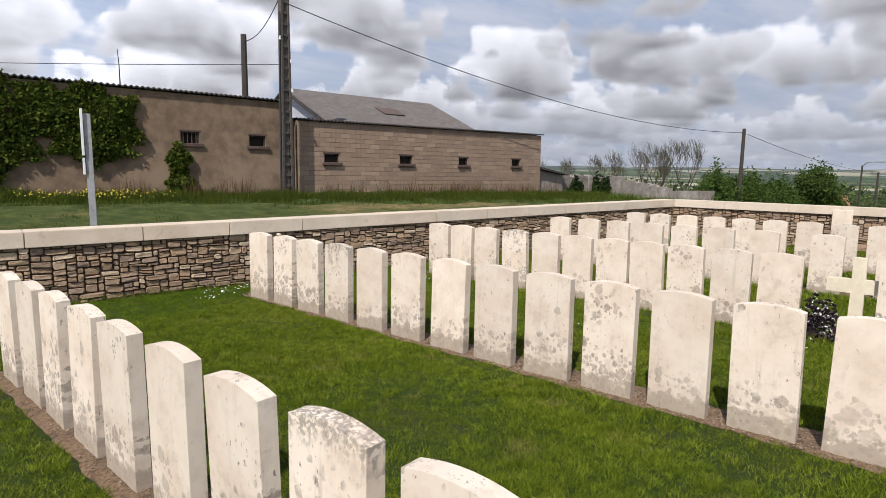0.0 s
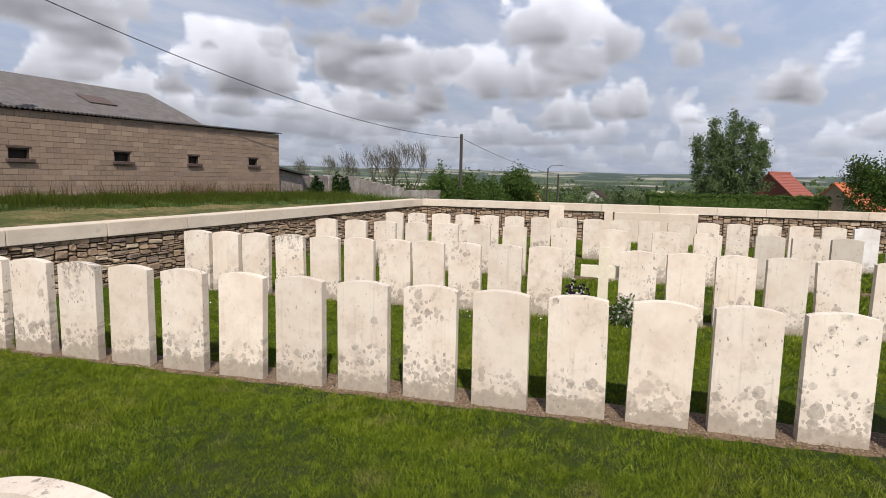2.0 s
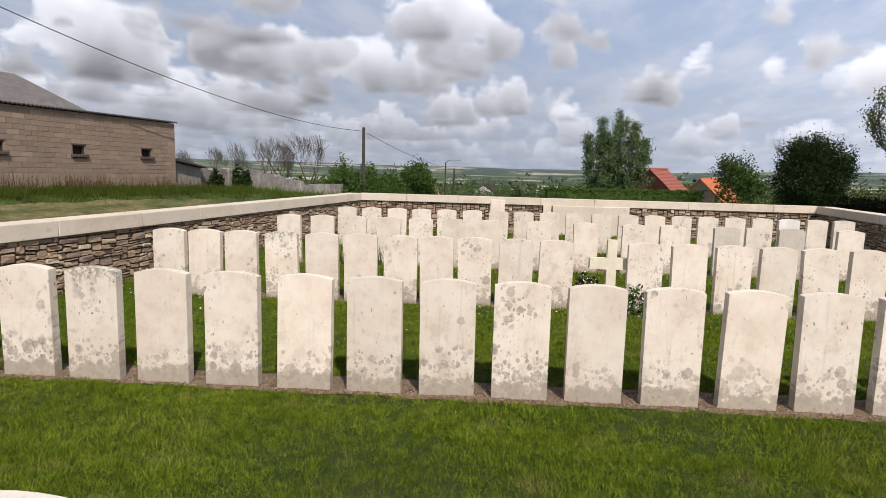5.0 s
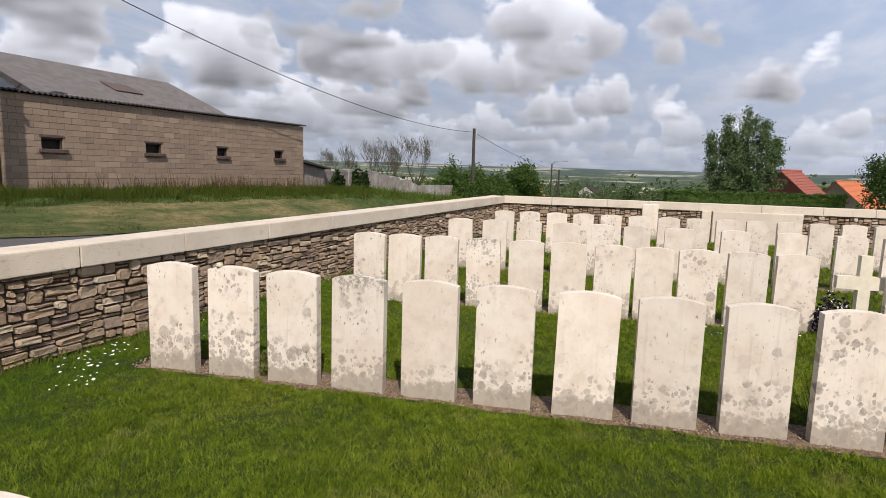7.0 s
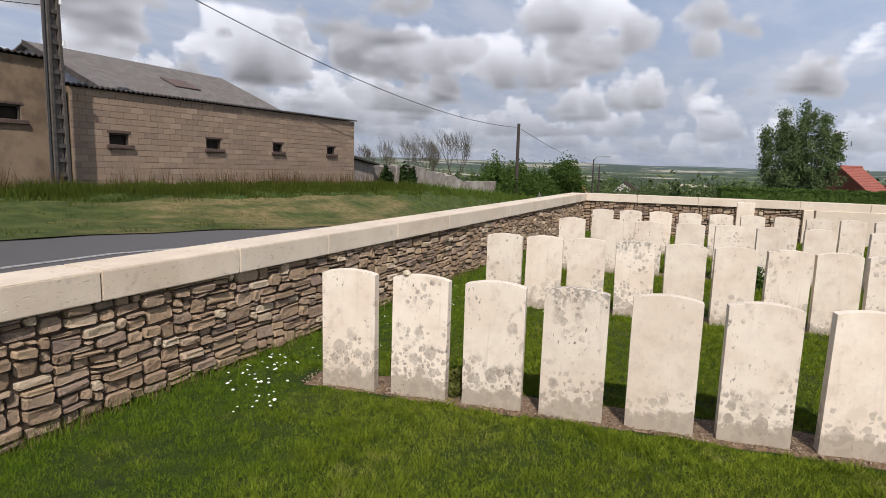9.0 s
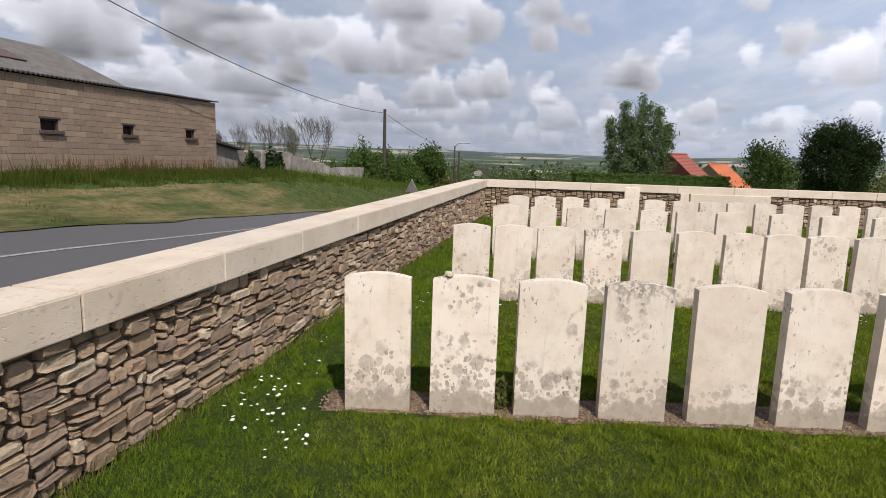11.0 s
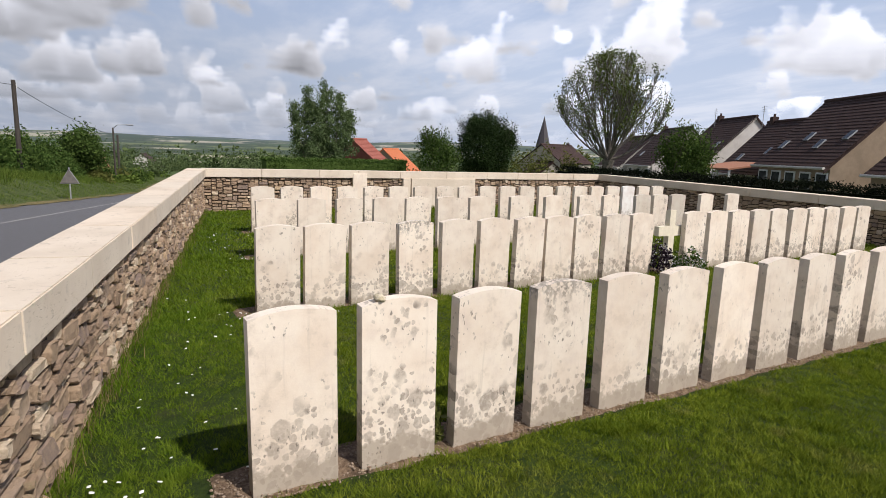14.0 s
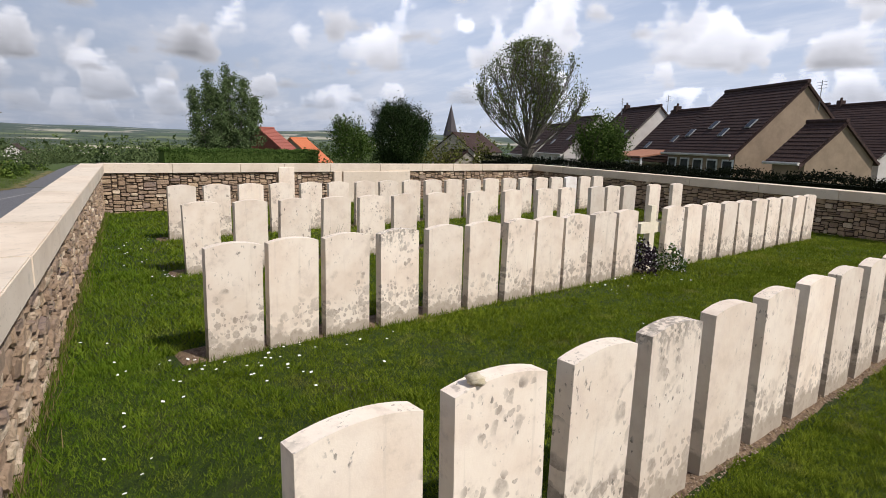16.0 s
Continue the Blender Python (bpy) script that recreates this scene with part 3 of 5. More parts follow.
def soil_bed(origin, s0, s1, front):
    """The gravelly bed along a row, a little rough."""
    verts, faces = [], []
    nu, nv = int((s1 - s0) / 0.06), 8
    for i in range(nu + 1):
        s = s0 + (s1 - s0) * i / nu
        e0, e1 = 0.035 * noise.noise(Vector((s * 5, 1, origin.x))), 0.04 * noise.noise(Vector((s * 5, 7, origin.x)))
        for j in range(nv + 1):
            f = j / nv
            p = origin + ROW * s + BACK * ((front * (0.85 + 0.09 * s) + e0) * (1 - f) + (0.31 + e1) * f)
            edge = min(f, 1 - f, i / nu * 8, (1 - i / nu) * 8) * 2
            z = lie(p.x) + 0.014 + 0.010 * min(edge, 0.6) + 0.012 * noise.noise(p * 14) * min(edge * 3, 1) - (0.03 if edge == 0 else 0)
            verts.append((p.x, p.y, z))
    for i in range(nu):
        for j in range(nv):
            a = i * (nv + 1) + j
            faces.append((a, a + 1, a + nv + 2, a + nv + 1))
    tagged(new("soil_bed", mesh("soil_bed", verts, faces, SOIL, True)), "narrow bed of brown gravelly soil under a headstone row", "soil bed", kind="structure")


for o, s0, s1, front in ((A0, -0.17, 8.4, -0.05), (B0, -0.17, 10.1, 0.0), (C0, -0.15, 9.9, 0.0), (D0, -0.15, 9.9, 0.0), (Z0, -0.2, 5.2, -0.11)):
    soil_bed(o, s0, s1, front)


def stone_cross(x, y):
    m = pose(x, y, 0, 0, 0, RZ)
    k = simple("cross_stone", (0.76, 0.69, 0.54), (0.66, 0.59, 0.45), 9, 0.85, 0.003, space="obj")
    w, h, a = 0.057, 0.79, 0.24
    out = [(-w, -0.1), (w, -0.1), (w * 0.92, 0.46), (a, 0.465), (a, 0.585), (w * 0.92, 0.59), (w * 0.9, h), (-w * 0.9, h), (-w * 0.92, 0.59), (-a, 0.585), (-a, 0.465), (-w * 0.92, 0.46)]
    bm = prism(out, 0, 0.075)
    bmesh.ops.bevel(bm, geom=[e for e in bm.edges if e.calc_face_angle(0) > 0.6], offset=0.005, segments=2, affect="EDGES")
    ob = part("grave_cross", bm, k, m=m)
    tagged(ob, "plain cream stone cross with flowers at its foot", "cross")


stone_cross(6.26, 1.57)

# ---- the farm buildings across the road ----
BLOCK = rubble("concrete_block", True, (0.33, 0.245, 0.180))
cr = [n for n in BLOCK.node_tree.nodes if n.type == "VALTORGB"][0].color_ramp
for e, c in zip(cr.elements, ((0.230, 0.165, 0.120), (0.285, 0.205, 0.150), (0.225, 0.165, 0.125), (0.320, 0.235, 0.165), (0.270, 0.200, 0.150), (0.210, 0.150, 0.118), (0.345, 0.260, 0.190))):
    e.color = (*c, 1)
for n in BLOCK.node_tree.nodes:
    if n.type == "BUMP":
        n.inputs["Distance"].default_value = 0.008
PLASTER = simple("old_render", (0.235, 0.168, 0.112), (0.150, 0.108, 0.076), 2.6, 0.95, 0.02, (0.29, 0.215, 0.148))
SHEET = simple("fibre_cement_sheet", (0.115, 0.105, 0.10), (0.17, 0.155, 0.145), 3, 0.85, 0.006, (0.13, 0.115, 0.10))
DARKSHEET = simple("dark_roof_edge", (0.045, 0.04, 0.04), (0.08, 0.07, 0.065), 6, 0.85, 0.004)
METAL = simple("pale_metal_cladding", (0.48, 0.50, 0.55), (0.40, 0.42, 0.47), 2, 0.6, 0.003)
# near-black sheet colour that stands for the shade inside openings
DARK = simple("interior_shade", (0.018, 0.015, 0.013), (0.03, 0.026, 0.022), 4, 0.9, 0.001)
SILL = simple("sill_concrete", (0.125, 0.085, 0.072), (0.080, 0.055, 0.048), 12, 0.9, 0.004)
CONCRETE = simple("pole_concrete", (0.125, 0.108, 0.095), (0.08, 0.07, 0.062), 9, 0.9, 0.005)
TIMBER = simple("weathered_timber", (0.075, 0.064, 0.055), (0.045, 0.038, 0.033), 5, 0.9, 0.004, None, (6, 6, 0.5))
WIRE = simple("cable", (0.03, 0.03, 0.032), (0.045, 0.045, 0.048), 5, 0.6, 0.0)
WHITEMETAL = simple("white_sign_metal", (0.70, 0.71, 0.72), (0.60, 0.61, 0.62), 7, 0.5, 0.001)
GREYMETAL = simple("galvanised_metal", (0.34, 0.35, 0.36), (0.25, 0.26, 0.27), 12, 0.5, 0.001)
BY = 22.36


def wall_with_holes(x0, x1, z0, top, holes, y0, y1, bm):
    """Wall pieces round square holes, butted end to end."""
    cuts = sorted(holes)
    x = x0
    for a, b, c, d in cuts:
        for u, v, lo, hi in ((x, a, z0, None), (a, b, z0, c), (a, b, d, None)):
            q = [(u, lo), (v, lo), (v, hi if hi else top(v)), (u, hi if hi else top(u))]
            prism(q, y0, y1, bm)
        x = b
    prism([(x, z0), (x1, z0), (x1, top(x1)), (x, top(x))], y0, y1, bm)


def barn_window(x0, x1, z0, z1, parent, bars=0):
    win = part("window", box(x0 - 0.001, x1 + 0.001, BY + 0.20, BY + 0.24, z0, z1), DARK, parent, "unglazed opening backed by a near-black sheet for its shade")
    bm = box(x0, x0 + 0.05, BY + 0.06, BY + 0.12, z0, z1)
    box(x1 - 0.05, x1, BY + 0.06, BY + 0.12, z0, z1, 0, bm)
    box(x0 + 0.05, x1 - 0.05, BY + 0.06, BY + 0.12, z1 - 0.05, z1, 0, bm)
    part("window_frame", bm, TIMBER, win)
    part("sill", box(x0 - 0.10, x1 + 0.14, BY - 0.09, BY + 0.06, z0 - 0.13, z0 - 0.004, 0.012), SILL, win)
    part("lintel", box(x0 - 0.06, x1 + 0.06, BY - 0.012, BY + 0.05, z1 + 0.004, z1 + 0.07, 0.004), SILL, win)
    for i in range(bars):
        x = x0 + (x1 - x0) * (i + 0.7) / (bars + 0.4)
        part("bar", box(x - 0.012, x + 0.012, BY + 0.05, BY + 0.075, z0, z1 - 0.02), SILL, win)


def corrugated(x0, x1, ya, yb, za, zb, step=0.044):
    """A corrugated sheet from its front edge (ya, za) back to (yb, zb)."""
    n = int((x1 - x0) / step)
    verts, faces = [], []
    for i in range(n + 1):
        x = x0 + (x1 - x0) * i / n
        w = 0.03 * math.cos(2 * math.pi * x / 0.177)
        zf = za(x) if callable(za) else za
        verts += [(x, ya, zf + w - 0.02), (x, ya, zf + w + 0.025), (x, yb, zb + w + 0.025)]
    for i in range(n):
        a = 3 * i
        faces += [(a, a + 3, a + 4, a + 1), (a + 1, a + 4, a + 5, a + 2)]
    return verts, faces


def barn_right():
    top = lambda x: 3.53 + 0.0075 * (x - 10.9)
    barn = thing("barn", pose(18, BY, 0.4), label="low brown concrete block barn with four small windows", category="barn")
    holes = [(12.08, 12.78, 1.86, 2.22), (16.0, 16.72, 1.88, 2.25), (19.68, 20.28, 1.89, 2.25), (23.55, 24.2, 1.91, 2.26)]
    bm = bmesh.new()
    wall_with_holes(10.87, 25.93, -0.6, top, holes, BY + 0.02, BY + 0.26, bm)
    box(25.69, 25.93, BY + 0.26, BY + 9, -0.6, 3.6, 0, bm)
    box(10.87, 11.1, BY + 0.26, BY + 9, -0.6, 3.5, 0, bm)
    wall = part("wall", bm, PLASTER, barn)
    verts, faces = [], []
    rng = random.Random(3)
    z, row = 0.1, 0
    while z < 3.66:
        x = 10.87 - (0.25 if row % 2 else 0)
        while x < 25.93:
            a, b = max(x, 10.87) + 0.004, min(x + 0.5, 25.93) - 0.004
            c, d = z + 0.005, min(z + 0.2, top(a)) - 0.005
            x += 0.5
            if b - a < 0.05 or d - c < 0.03:
                continue
            spans = [(a, b)]
            for h in holes:
                if c < h[3] and d > h[2]:
                    spans = [s for q in spans for s in ((q[0], min(q[1], h[0])), (max(q[0], h[1]), q[1])) if s[1] - s[0] > 0.03]
            for a2, b2 in spans:
                y = BY + 0.009 + rng.uniform(-0.004, 0.004)
                n = len(verts)
                verts += [(a2, BY + 0.019, c), (b2, BY + 0.019, c), (b2, BY + 0.019, d), (a2, BY + 0.019, d), (a2 + 0.006, y, c + 0.006), (b2 - 0.006, y, c + 0.006), (b2 - 0.006, y, d - 0.006), (a2 + 0.006, y, d - 0.006)]
                faces += [(n + 4, n + 5, n + 6, n + 7), (n, n + 1, n + 5, n + 4), (n + 1, n + 2, n + 6, n + 5), (n + 2, n + 3, n + 7, n + 6), (n + 3, n, n + 4, n + 7)]
        z += 0.2
        row += 1
    link_to(tagged(new("blockwork", mesh("blockwork", verts, faces, BLOCK)), kind="stuff"), wall)
    for h in holes:
        barn_window(*h, barn)
    v, f = corrugated(10.8, 26.0, BY - 0.12, BY + 9, lambda x: top(x) + 0.05, 3.45)
    link_to(new("roof", mesh("roof", v, f, DARKSHEET)), barn)
    part("drainpipe", tube([(10.62, BY - 0.02, 0.3), (10.62, BY - 0.02, 3.6)], [0.06, 0.06], 8), DARKSHEET, barn)
    # black sheet painted as the shade in the gap between the barns
    part("recess_panel", box(10.36, 10.86, BY + 0.35, BY + 0.4, 0.0, 3.55), DARK, barn)


def barn_left():
    top = lambda x: 4.17 + 0.0 * x
    barn = thing("rendered_barn", pose(3, BY, 0.4), label="old brown rendered barn, partly covered in ivy", category="barn")
    holes = [(6.32, 6.98, 2.43, 2.84), (8.84, 9.5, 2.42, 2.82)]
    bm = bmesh.new()
    wall_with_holes(-14, 10.34, -0.6, top, holes, BY, BY + 0.26, bm)
    box(10.1, 10.34, BY + 0.26, BY + 8, -0.6, 4.1, 0, bm)
    part("wall", bm, PLASTER, barn)
    barn_window(*holes[0], barn, 4)
    barn_window(*holes[1], barn)
    v, f = corrugated(-14, 10.45, BY - 0.14, BY + 8, 4.24, 4.1)
    link_to(new("roof", mesh("roof", v, f, DARKSHEET)), barn)


def back_barn():
    barn = thing("back_barn", pose(17.5, 27.9, 0.4), label="taller grey-roofed metal barn behind the block barn", category="barn")
    x0, x1, ye, yr, ze, zr = 13.1, 21.9, 23.5, 27.9, 3.67, 5.56
    bm = bmesh.new()
    w = [bm.verts.new(p) for p in ((x0, ye + 0.1, 0), (x0, 2 * yr - ye, 0), (x0, 2 * yr - ye, ze), (x0, yr, zr - 0.06), (x0, ye + 0.1, ze))]
    e = [bm.verts.new((x1 - 0.05, v.co.y, v.co.z)) for v in w]
    bm.faces.new(w), bm.faces.new(e[::-1])
    for i in range(5):
        if i != 2 and i != 3:
            bm.faces.new((w[i], w[(i + 1) % 5], e[(i + 1) % 5], e[i]))
    part("wall", bm, METAL, barn, "pale blue-grey metal gable")
    for s, name in ((1, "roof"), (-1, "roof")):
        yy = yr - s * (yr - ye)
        n = int((x1 - x0 + 0.6) / 0.09)
        verts, faces = [], []
        for i in range(n + 1):
            x = x0 - 0.3 + (x1 - x0 + 0.6) * i / n
            lift = 0.02 * (i % 2)
            verts += [(x, yr, zr + lift), (x, yy, ze + lift), (x, yr, zr + lift - 0.06), (x, yy, ze + lift - 0.06)]
        for i in range(n):
            a = 4 * i
            faces += [(a, a + 1, a + 5, a + 4), (a + 2, a + 6, a + 7, a + 3)]
        faces += [(0, 2, 3, 1), (4 * n, 4 * n + 1, 4 * n + 3, 4 * n + 2)]
        link_to(new(name, mesh(name, verts, faces, SHEET)), barn)
    part("verge_board", prism([(0, 0), (4.8, -2.06), (4.8, -2.26), (0, -0.2)], -0.03, 0.03), DARKSHEET, barn, m=pose(x0 - 0.32, yr, zr + 0.03, 0, 0, -90))
    rust = simple("rusty_patch", (0.125, 0.085, 0.075), (0.11, 0.09, 0.08), 5)
    part("roof_patch", prism([(0, 0), (1.3, 0), (1.3, 0.03), (0, 0.03)], 0, 1.0), rust, barn, "rust-brown patched sheet", m=pose(17.0, 25.1, 4.40, 23.2, 0, 0))


barn_right(), barn_left(), back_barn()


def shed_and_ruin():
    shed = thing("stone_shed", pose(28, 23, 0.1), label="small grey stone lean-to with dark sloping roof", category="shed")
    grey = simple("grey_rubble", (0.22, 0.185, 0.165), (0.31, 0.27, 0.24), 3.2, 0.95, 0.04, (0.20, 0.18, 0.17))
    part("wall", prism([(25.96, -0.6), (28.4, -0.6), (28.4, 1.42), (25.96, 1.75)], 22.7, 26), grey, shed)
    part("roof", prism([(25.96, 1.78), (28.6, 1.42), (28.6, 1.50), (25.96, 1.90)], 22.4, 26.2), DARKSHEET, shed)
    ruin = thing("ruined_wall", pose(37, 24, -0.2), label="broken pale stone wall of a ruin, stepped down and overgrown", category="wall")
    rng = random.Random(8)
    pale = simple("pale_ruin_stone", (0.36, 0.32, 0.285), (0.25, 0.215, 0.19), 2.6, 0.95, 0.06, (0.46, 0.43, 0.39))
    x, h = 28.7, 1.42
    y = 23.2
    while x < 46.2:
        w = rng.uniform(0.5, 1.5)
        goal = 1.40 if x < 33 else (1.40 - (x - 33) * 0.15 if x < 39 else 0.38 - (x - 39) * 0.01)
        h = goal + rng.uniform(-0.12, 0.12) * (1 if x < 41 else 0.15)
        y2 = y - 0.06
        part("wall_piece", prism([(x, -2), (x + w - 0.01, -2), (x + w - 0.01, h + rng.uniform(-0.1, 0.1) * (x < 41)), (x + w * 0.5, h + rng.uniform(-0.04, 0.1) * (x < 41)), (x, h)], y2 - 0.2, y2 + 0.25), grey if x < 30.5 else pale, ruin)
        x += w
        y = y2
    heap = bmesh.new()
    for i in range(70):
        s = rng.uniform(0.12, 0.42)
        cx, cy = rng.uniform(40, 49), rng.uniform(24.0, 28)
        box(cx, cx + s * 1.6, cy, cy + s, shelf_z(cx) + 0.2, shelf_z(cx) + 0.4 + s + rng.uniform(0, 0.8), 0, heap)
    part("rubble_heap", heap, pale, ruin)


shed_and_ruin()


# ---- poles, wires and signs ----
def ladder_pole(x, y, z0, z1):
    pole = thing("utility_pole", pose(x, y, z0), label="tapered concrete utility pole with a ladder of square holes", category="utility pole")
    n = 22
    for side in (-1, 1):
        prof = [(side * 0.27, z0 - 0.5), (side * 0.17, z0 - 0.5), (side * 0.10, z1), (side * 0.17, z1)]
        part("leg", prism([(px, pz) for px, pz in prof], -0.10, 0.10), CONCRETE, pole, m=pose(x, y, 0, 0, 0, 12))
    for i in range(n):
        z = z0 + 0.15 + (z1 - z0 - 0.3) * i / (n - 1)
        w = 0.18 - 0.07 * (z - z0) / (z1 - z0)
        part("rung", box(-w, w, -0.075, 0.075, z - 0.055, z + 0.055), CONCRETE, pole, m=pose(x, y, 0, 0, 0, 12))
    part("web", box(-0.11, 0.11, -0.03, 0.03, z0 - 0.4, z1 - 0.05), CONCRETE, pole, m=pose(x, y, 0, 0, 0, 12))
    for z, dx in ((4.5, 0.24), (5.6, 0.22), (6.4, -0.22)):
        part("insulator", tube([(x + dx, y - 0.1, z), (x + dx, y - 0.1, z + 0.14)], [0.05, 0.035], 8), WHITEMETAL, pole)
    part("conduit", tube([(x - 0.30, y - 0.1, z0), (x - 0.27, y - 0.1, 4.0), (x - 0.22, y - 0.1, 7.4)], [0.03, 0.03, 0.03], 6), WIRE, pole)


def round_pole(name, x, y, z0, z1, r, label, arm=None):
    pole = thing(name, pose(x, y, z0), label=label, category="utility pole")
    part("shaft", tube([(x, y, z0 - 0.4), (x, y, (z0 + z1) / 2), (x, y, z1)], [r * 1.35, r * 1.15, r], 8), TIMBER, pole)
    if arm:
        part("bracket", tube([(x, y, z1 - 0.15), (x + arm, y, z1 - 0.1), (x + arm, y, z1 - 0.5)], [0.05, 0.04, 0.06], 6), WHITEMETAL, pole)
    return pole


def wire(a, b, sag, r=0.018):
    a, b = Vector(a), Vector(b)
    pts = [a.lerp(b, i / 24) - Vector((0, 0, sag * 4 * (i / 24) * (1 - i / 24))) for i in range(25)]
    ob = part("overhead_cable", tube(pts, [r] * 25, 5), WIRE)
    tagged(ob, "thin black overhead cable slung between poles", "cable")


ladder_pole(10.02, 21.6, 0.36, 9.2)
round_pole("utility_pole", 10.16, 26.0, 0.4, 7.38, 0.13, "grey timber utility pole behind the barn")
round_pole("utility_pole", 47.5, 20.4, -1.2, 5.2, 0.13, "dark timber utility pole beside the road hedge", 0.5)
round_pole("utility_pole", 85.0, 20.5, -4.0, 2.2, 0.12, "distant timber utility pole by the road")
wire((10.1, 21.5, 7.757), (47.5, 20.4, 4.889), 1.167)
wire((47.5, 20.4, 4.88), (85, 20.5, 2.1), 0.5, 0.02)
wire((10.0, 21.7, 8.2), (10.16, 26.0, 7.1), 0.45)
wire((-14, 31, 4.4), (10.0, 21.8, 5.55), 0.2, 0.012)
mast = part("aerial", tube([(4.8, 24, 4.1), (4.80, 24, 5.1), (4.77, 24, 5.7)], [0.025, 0.018, 0.012], 5), WIRE)
tagged(mast, "thin whip aerial on the barn roof", "aerial")


def street_lamp():
    lampost = thing("street_lamp", pose(72, 18.8, -3.8), label="distant road lamp on a grey pole with a short arm", category="street lamp")
    part("pole", tube([(72, 18.8, -4.2), (72, 18.8, 2.8)], [0.12, 0.08], 8), TIMBER, lampost)
    part("arm", tube([(72, 18.8, 2.7), (71.6, 18.3, 3.1), (71.2, 17.3, 3.15)], [0.05, 0.04, 0.04], 6), GREYMETAL, lampost)
    part("lamp_head", box(70.9, 71.3, 16.7, 17.4, 3.08, 3.2, 0.03), GREYMETAL, lampost)


street_lamp()


def edge_sign():
    sign = thing("road_sign", pose(1.32, 8.6, 0.3), label="white road sign panel on a galvanised post, seen edge-on", category="road sign")
    m = pose(1.30, 8.62, 0, 0, 0, -8)
    part("post", box(-0.015, 0.065, -0.02, 0.04, -0.1, 2.18, 0.004), GREYMETAL, sign, m=m)
    part("panel", box(-0.05, -0.020, -0.06, 0.62, 1.66, 2.24, 0.004), WHITEMETAL, sign, "white-edged sign panel", m=m)
    part("lower_panel", box(-0.05, -0.022, -0.05, 0.45, 1.42, 1.63, 0.004), WHITEMETAL, sign, m=m)


edge_sign()


def warning_sign(x, y):
    z = height(x, y)
    sign = thing("warning_sign", pose(x, y, z), label="triangular warning sign seen from its grey back, on a post", category="road sign")
    part("post", tube([(x, y, z - 0.3), (x, y, z + 1.7)], [0.035, 0.035], 8), GREYMETAL, sign)
    tri = prism([(-0.42, 0), (0.42, 0), (0, 0.73)], -0.012, 0.012)
    part("panel", tri, SHEET, sign, m=pose(x - 0.05, y, z + 0.88, 0, 0, -75))
    part("rim", prism([(-0.45, -0.025), (0.45, -0.025), (0, 0.77)], -0.006, 0.006), GREYMETAL, sign, m=pose(x + 0.0, y, z + 0.88, 0, 0, -75))


warning_sign(35.5, 14.85)

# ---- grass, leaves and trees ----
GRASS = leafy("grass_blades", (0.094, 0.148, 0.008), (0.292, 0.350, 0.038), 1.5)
TALLGRASS = leafy("rough_grass", (0.026, 0.046, 0.007), (0.120, 0.145, 0.022), 0.7)
BANK = leafy("bank_grass_blades", (0.045, 0.085, 0.012), (0.17, 0.225, 0.045), 0.5)
STRAW = leafy("straw_grass", (0.12, 0.105, 0.04), (0.34, 0.27, 0.12), 0.6)
IVY = leafy("ivy_leaves", (0.026, 0.050, 0.008), (0.15, 0.185, 0.032), 0.9)
BIRCH = leafy("birch_leaves", (0.062, 0.105, 0.040), (0.185, 0.245, 0.105), 0.25)
WOODS = leafy("far_wood_leaves", (0.050, 0.080, 0.030), (0.145, 0.190, 0.075), 0.05)
BUDDING = leafy("budding_leaves", (0.060, 0.085, 0.024), (0.16, 0.205, 0.055), 0.3)
CLIPPED = leafy("clipped_leaves", (0.040, 0.085, 0.018), (0.12, 0.18, 0.045), 0.3)
DEEP = leafy("dark_leaves", (0.014, 0.028, 0.010), (0.045, 0.075, 0.022), 0.4)
FRESH = leafy("fresh_leaves", (0.065, 0.115, 0.02), (0.19, 0.26, 0.055), 0.3)
MID = leafy("hedge_leaves", (0.034, 0.066, 0.015), (0.105, 0.160, 0.038), 0.3)
WILLOW = leafy("willow_leaves", (0.085, 0.10, 0.025), (0.19, 0.20, 0.06), 0.3)
# the hedge's shade is put into these leaves as a near-black colour
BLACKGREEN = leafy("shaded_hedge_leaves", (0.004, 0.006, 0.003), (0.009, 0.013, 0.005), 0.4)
BARK = simple("bark", (0.11, 0.09, 0.07), (0.065, 0.052, 0.042), 7, 0.95, 0.02)
PALEBARK = simple("pale_bark", (0.17, 0.15, 0.13), (0.10, 0.09, 0.078), 7, 0.95, 0.02)


def soup(name, verts, k, mat):
    """A mesh of loose k-cornered faces from an (n*k, 3) array."""
    n = len(verts) // k
    me = bpy.data.meshes.new(name)
    me.vertices.add(n * k), me.loops.add(n * k), me.polygons.add(n)
    me.vertices.foreach_set("co", np.asarray(verts, np.float32).ravel())
    me.loops.foreach_set("vertex_index", np.arange(n * k, dtype=np.int32))
    me.polygons.foreach_set("loop_start", np.arange(0, n * k, k, dtype=np.int32))
    me.update(calc_edges=True)
    me.materials.append(mat)
    return me


def blades(rng, x, y, z, tall, wide, lean):
    """Grass blades, one triangle each."""
    n = len(x)
    a = rng.uniform(0, 2 * np.pi, n)
    b = rng.uniform(0, 2 * np.pi, n)
    l = tall * lean * rng.uniform(0.15, 1.0, n)
    p = np.stack([x, y, z], 1)
    s = np.stack([np.cos(a), np.sin(a), np.zeros(n)], 1) * (wide / 2)[:, None]
    t = p + np.stack([np.cos(b) * l, np.sin(b) * l, tall], 1)
    return np.stack([p - s, p + s, t], 1).reshape(-1, 3)


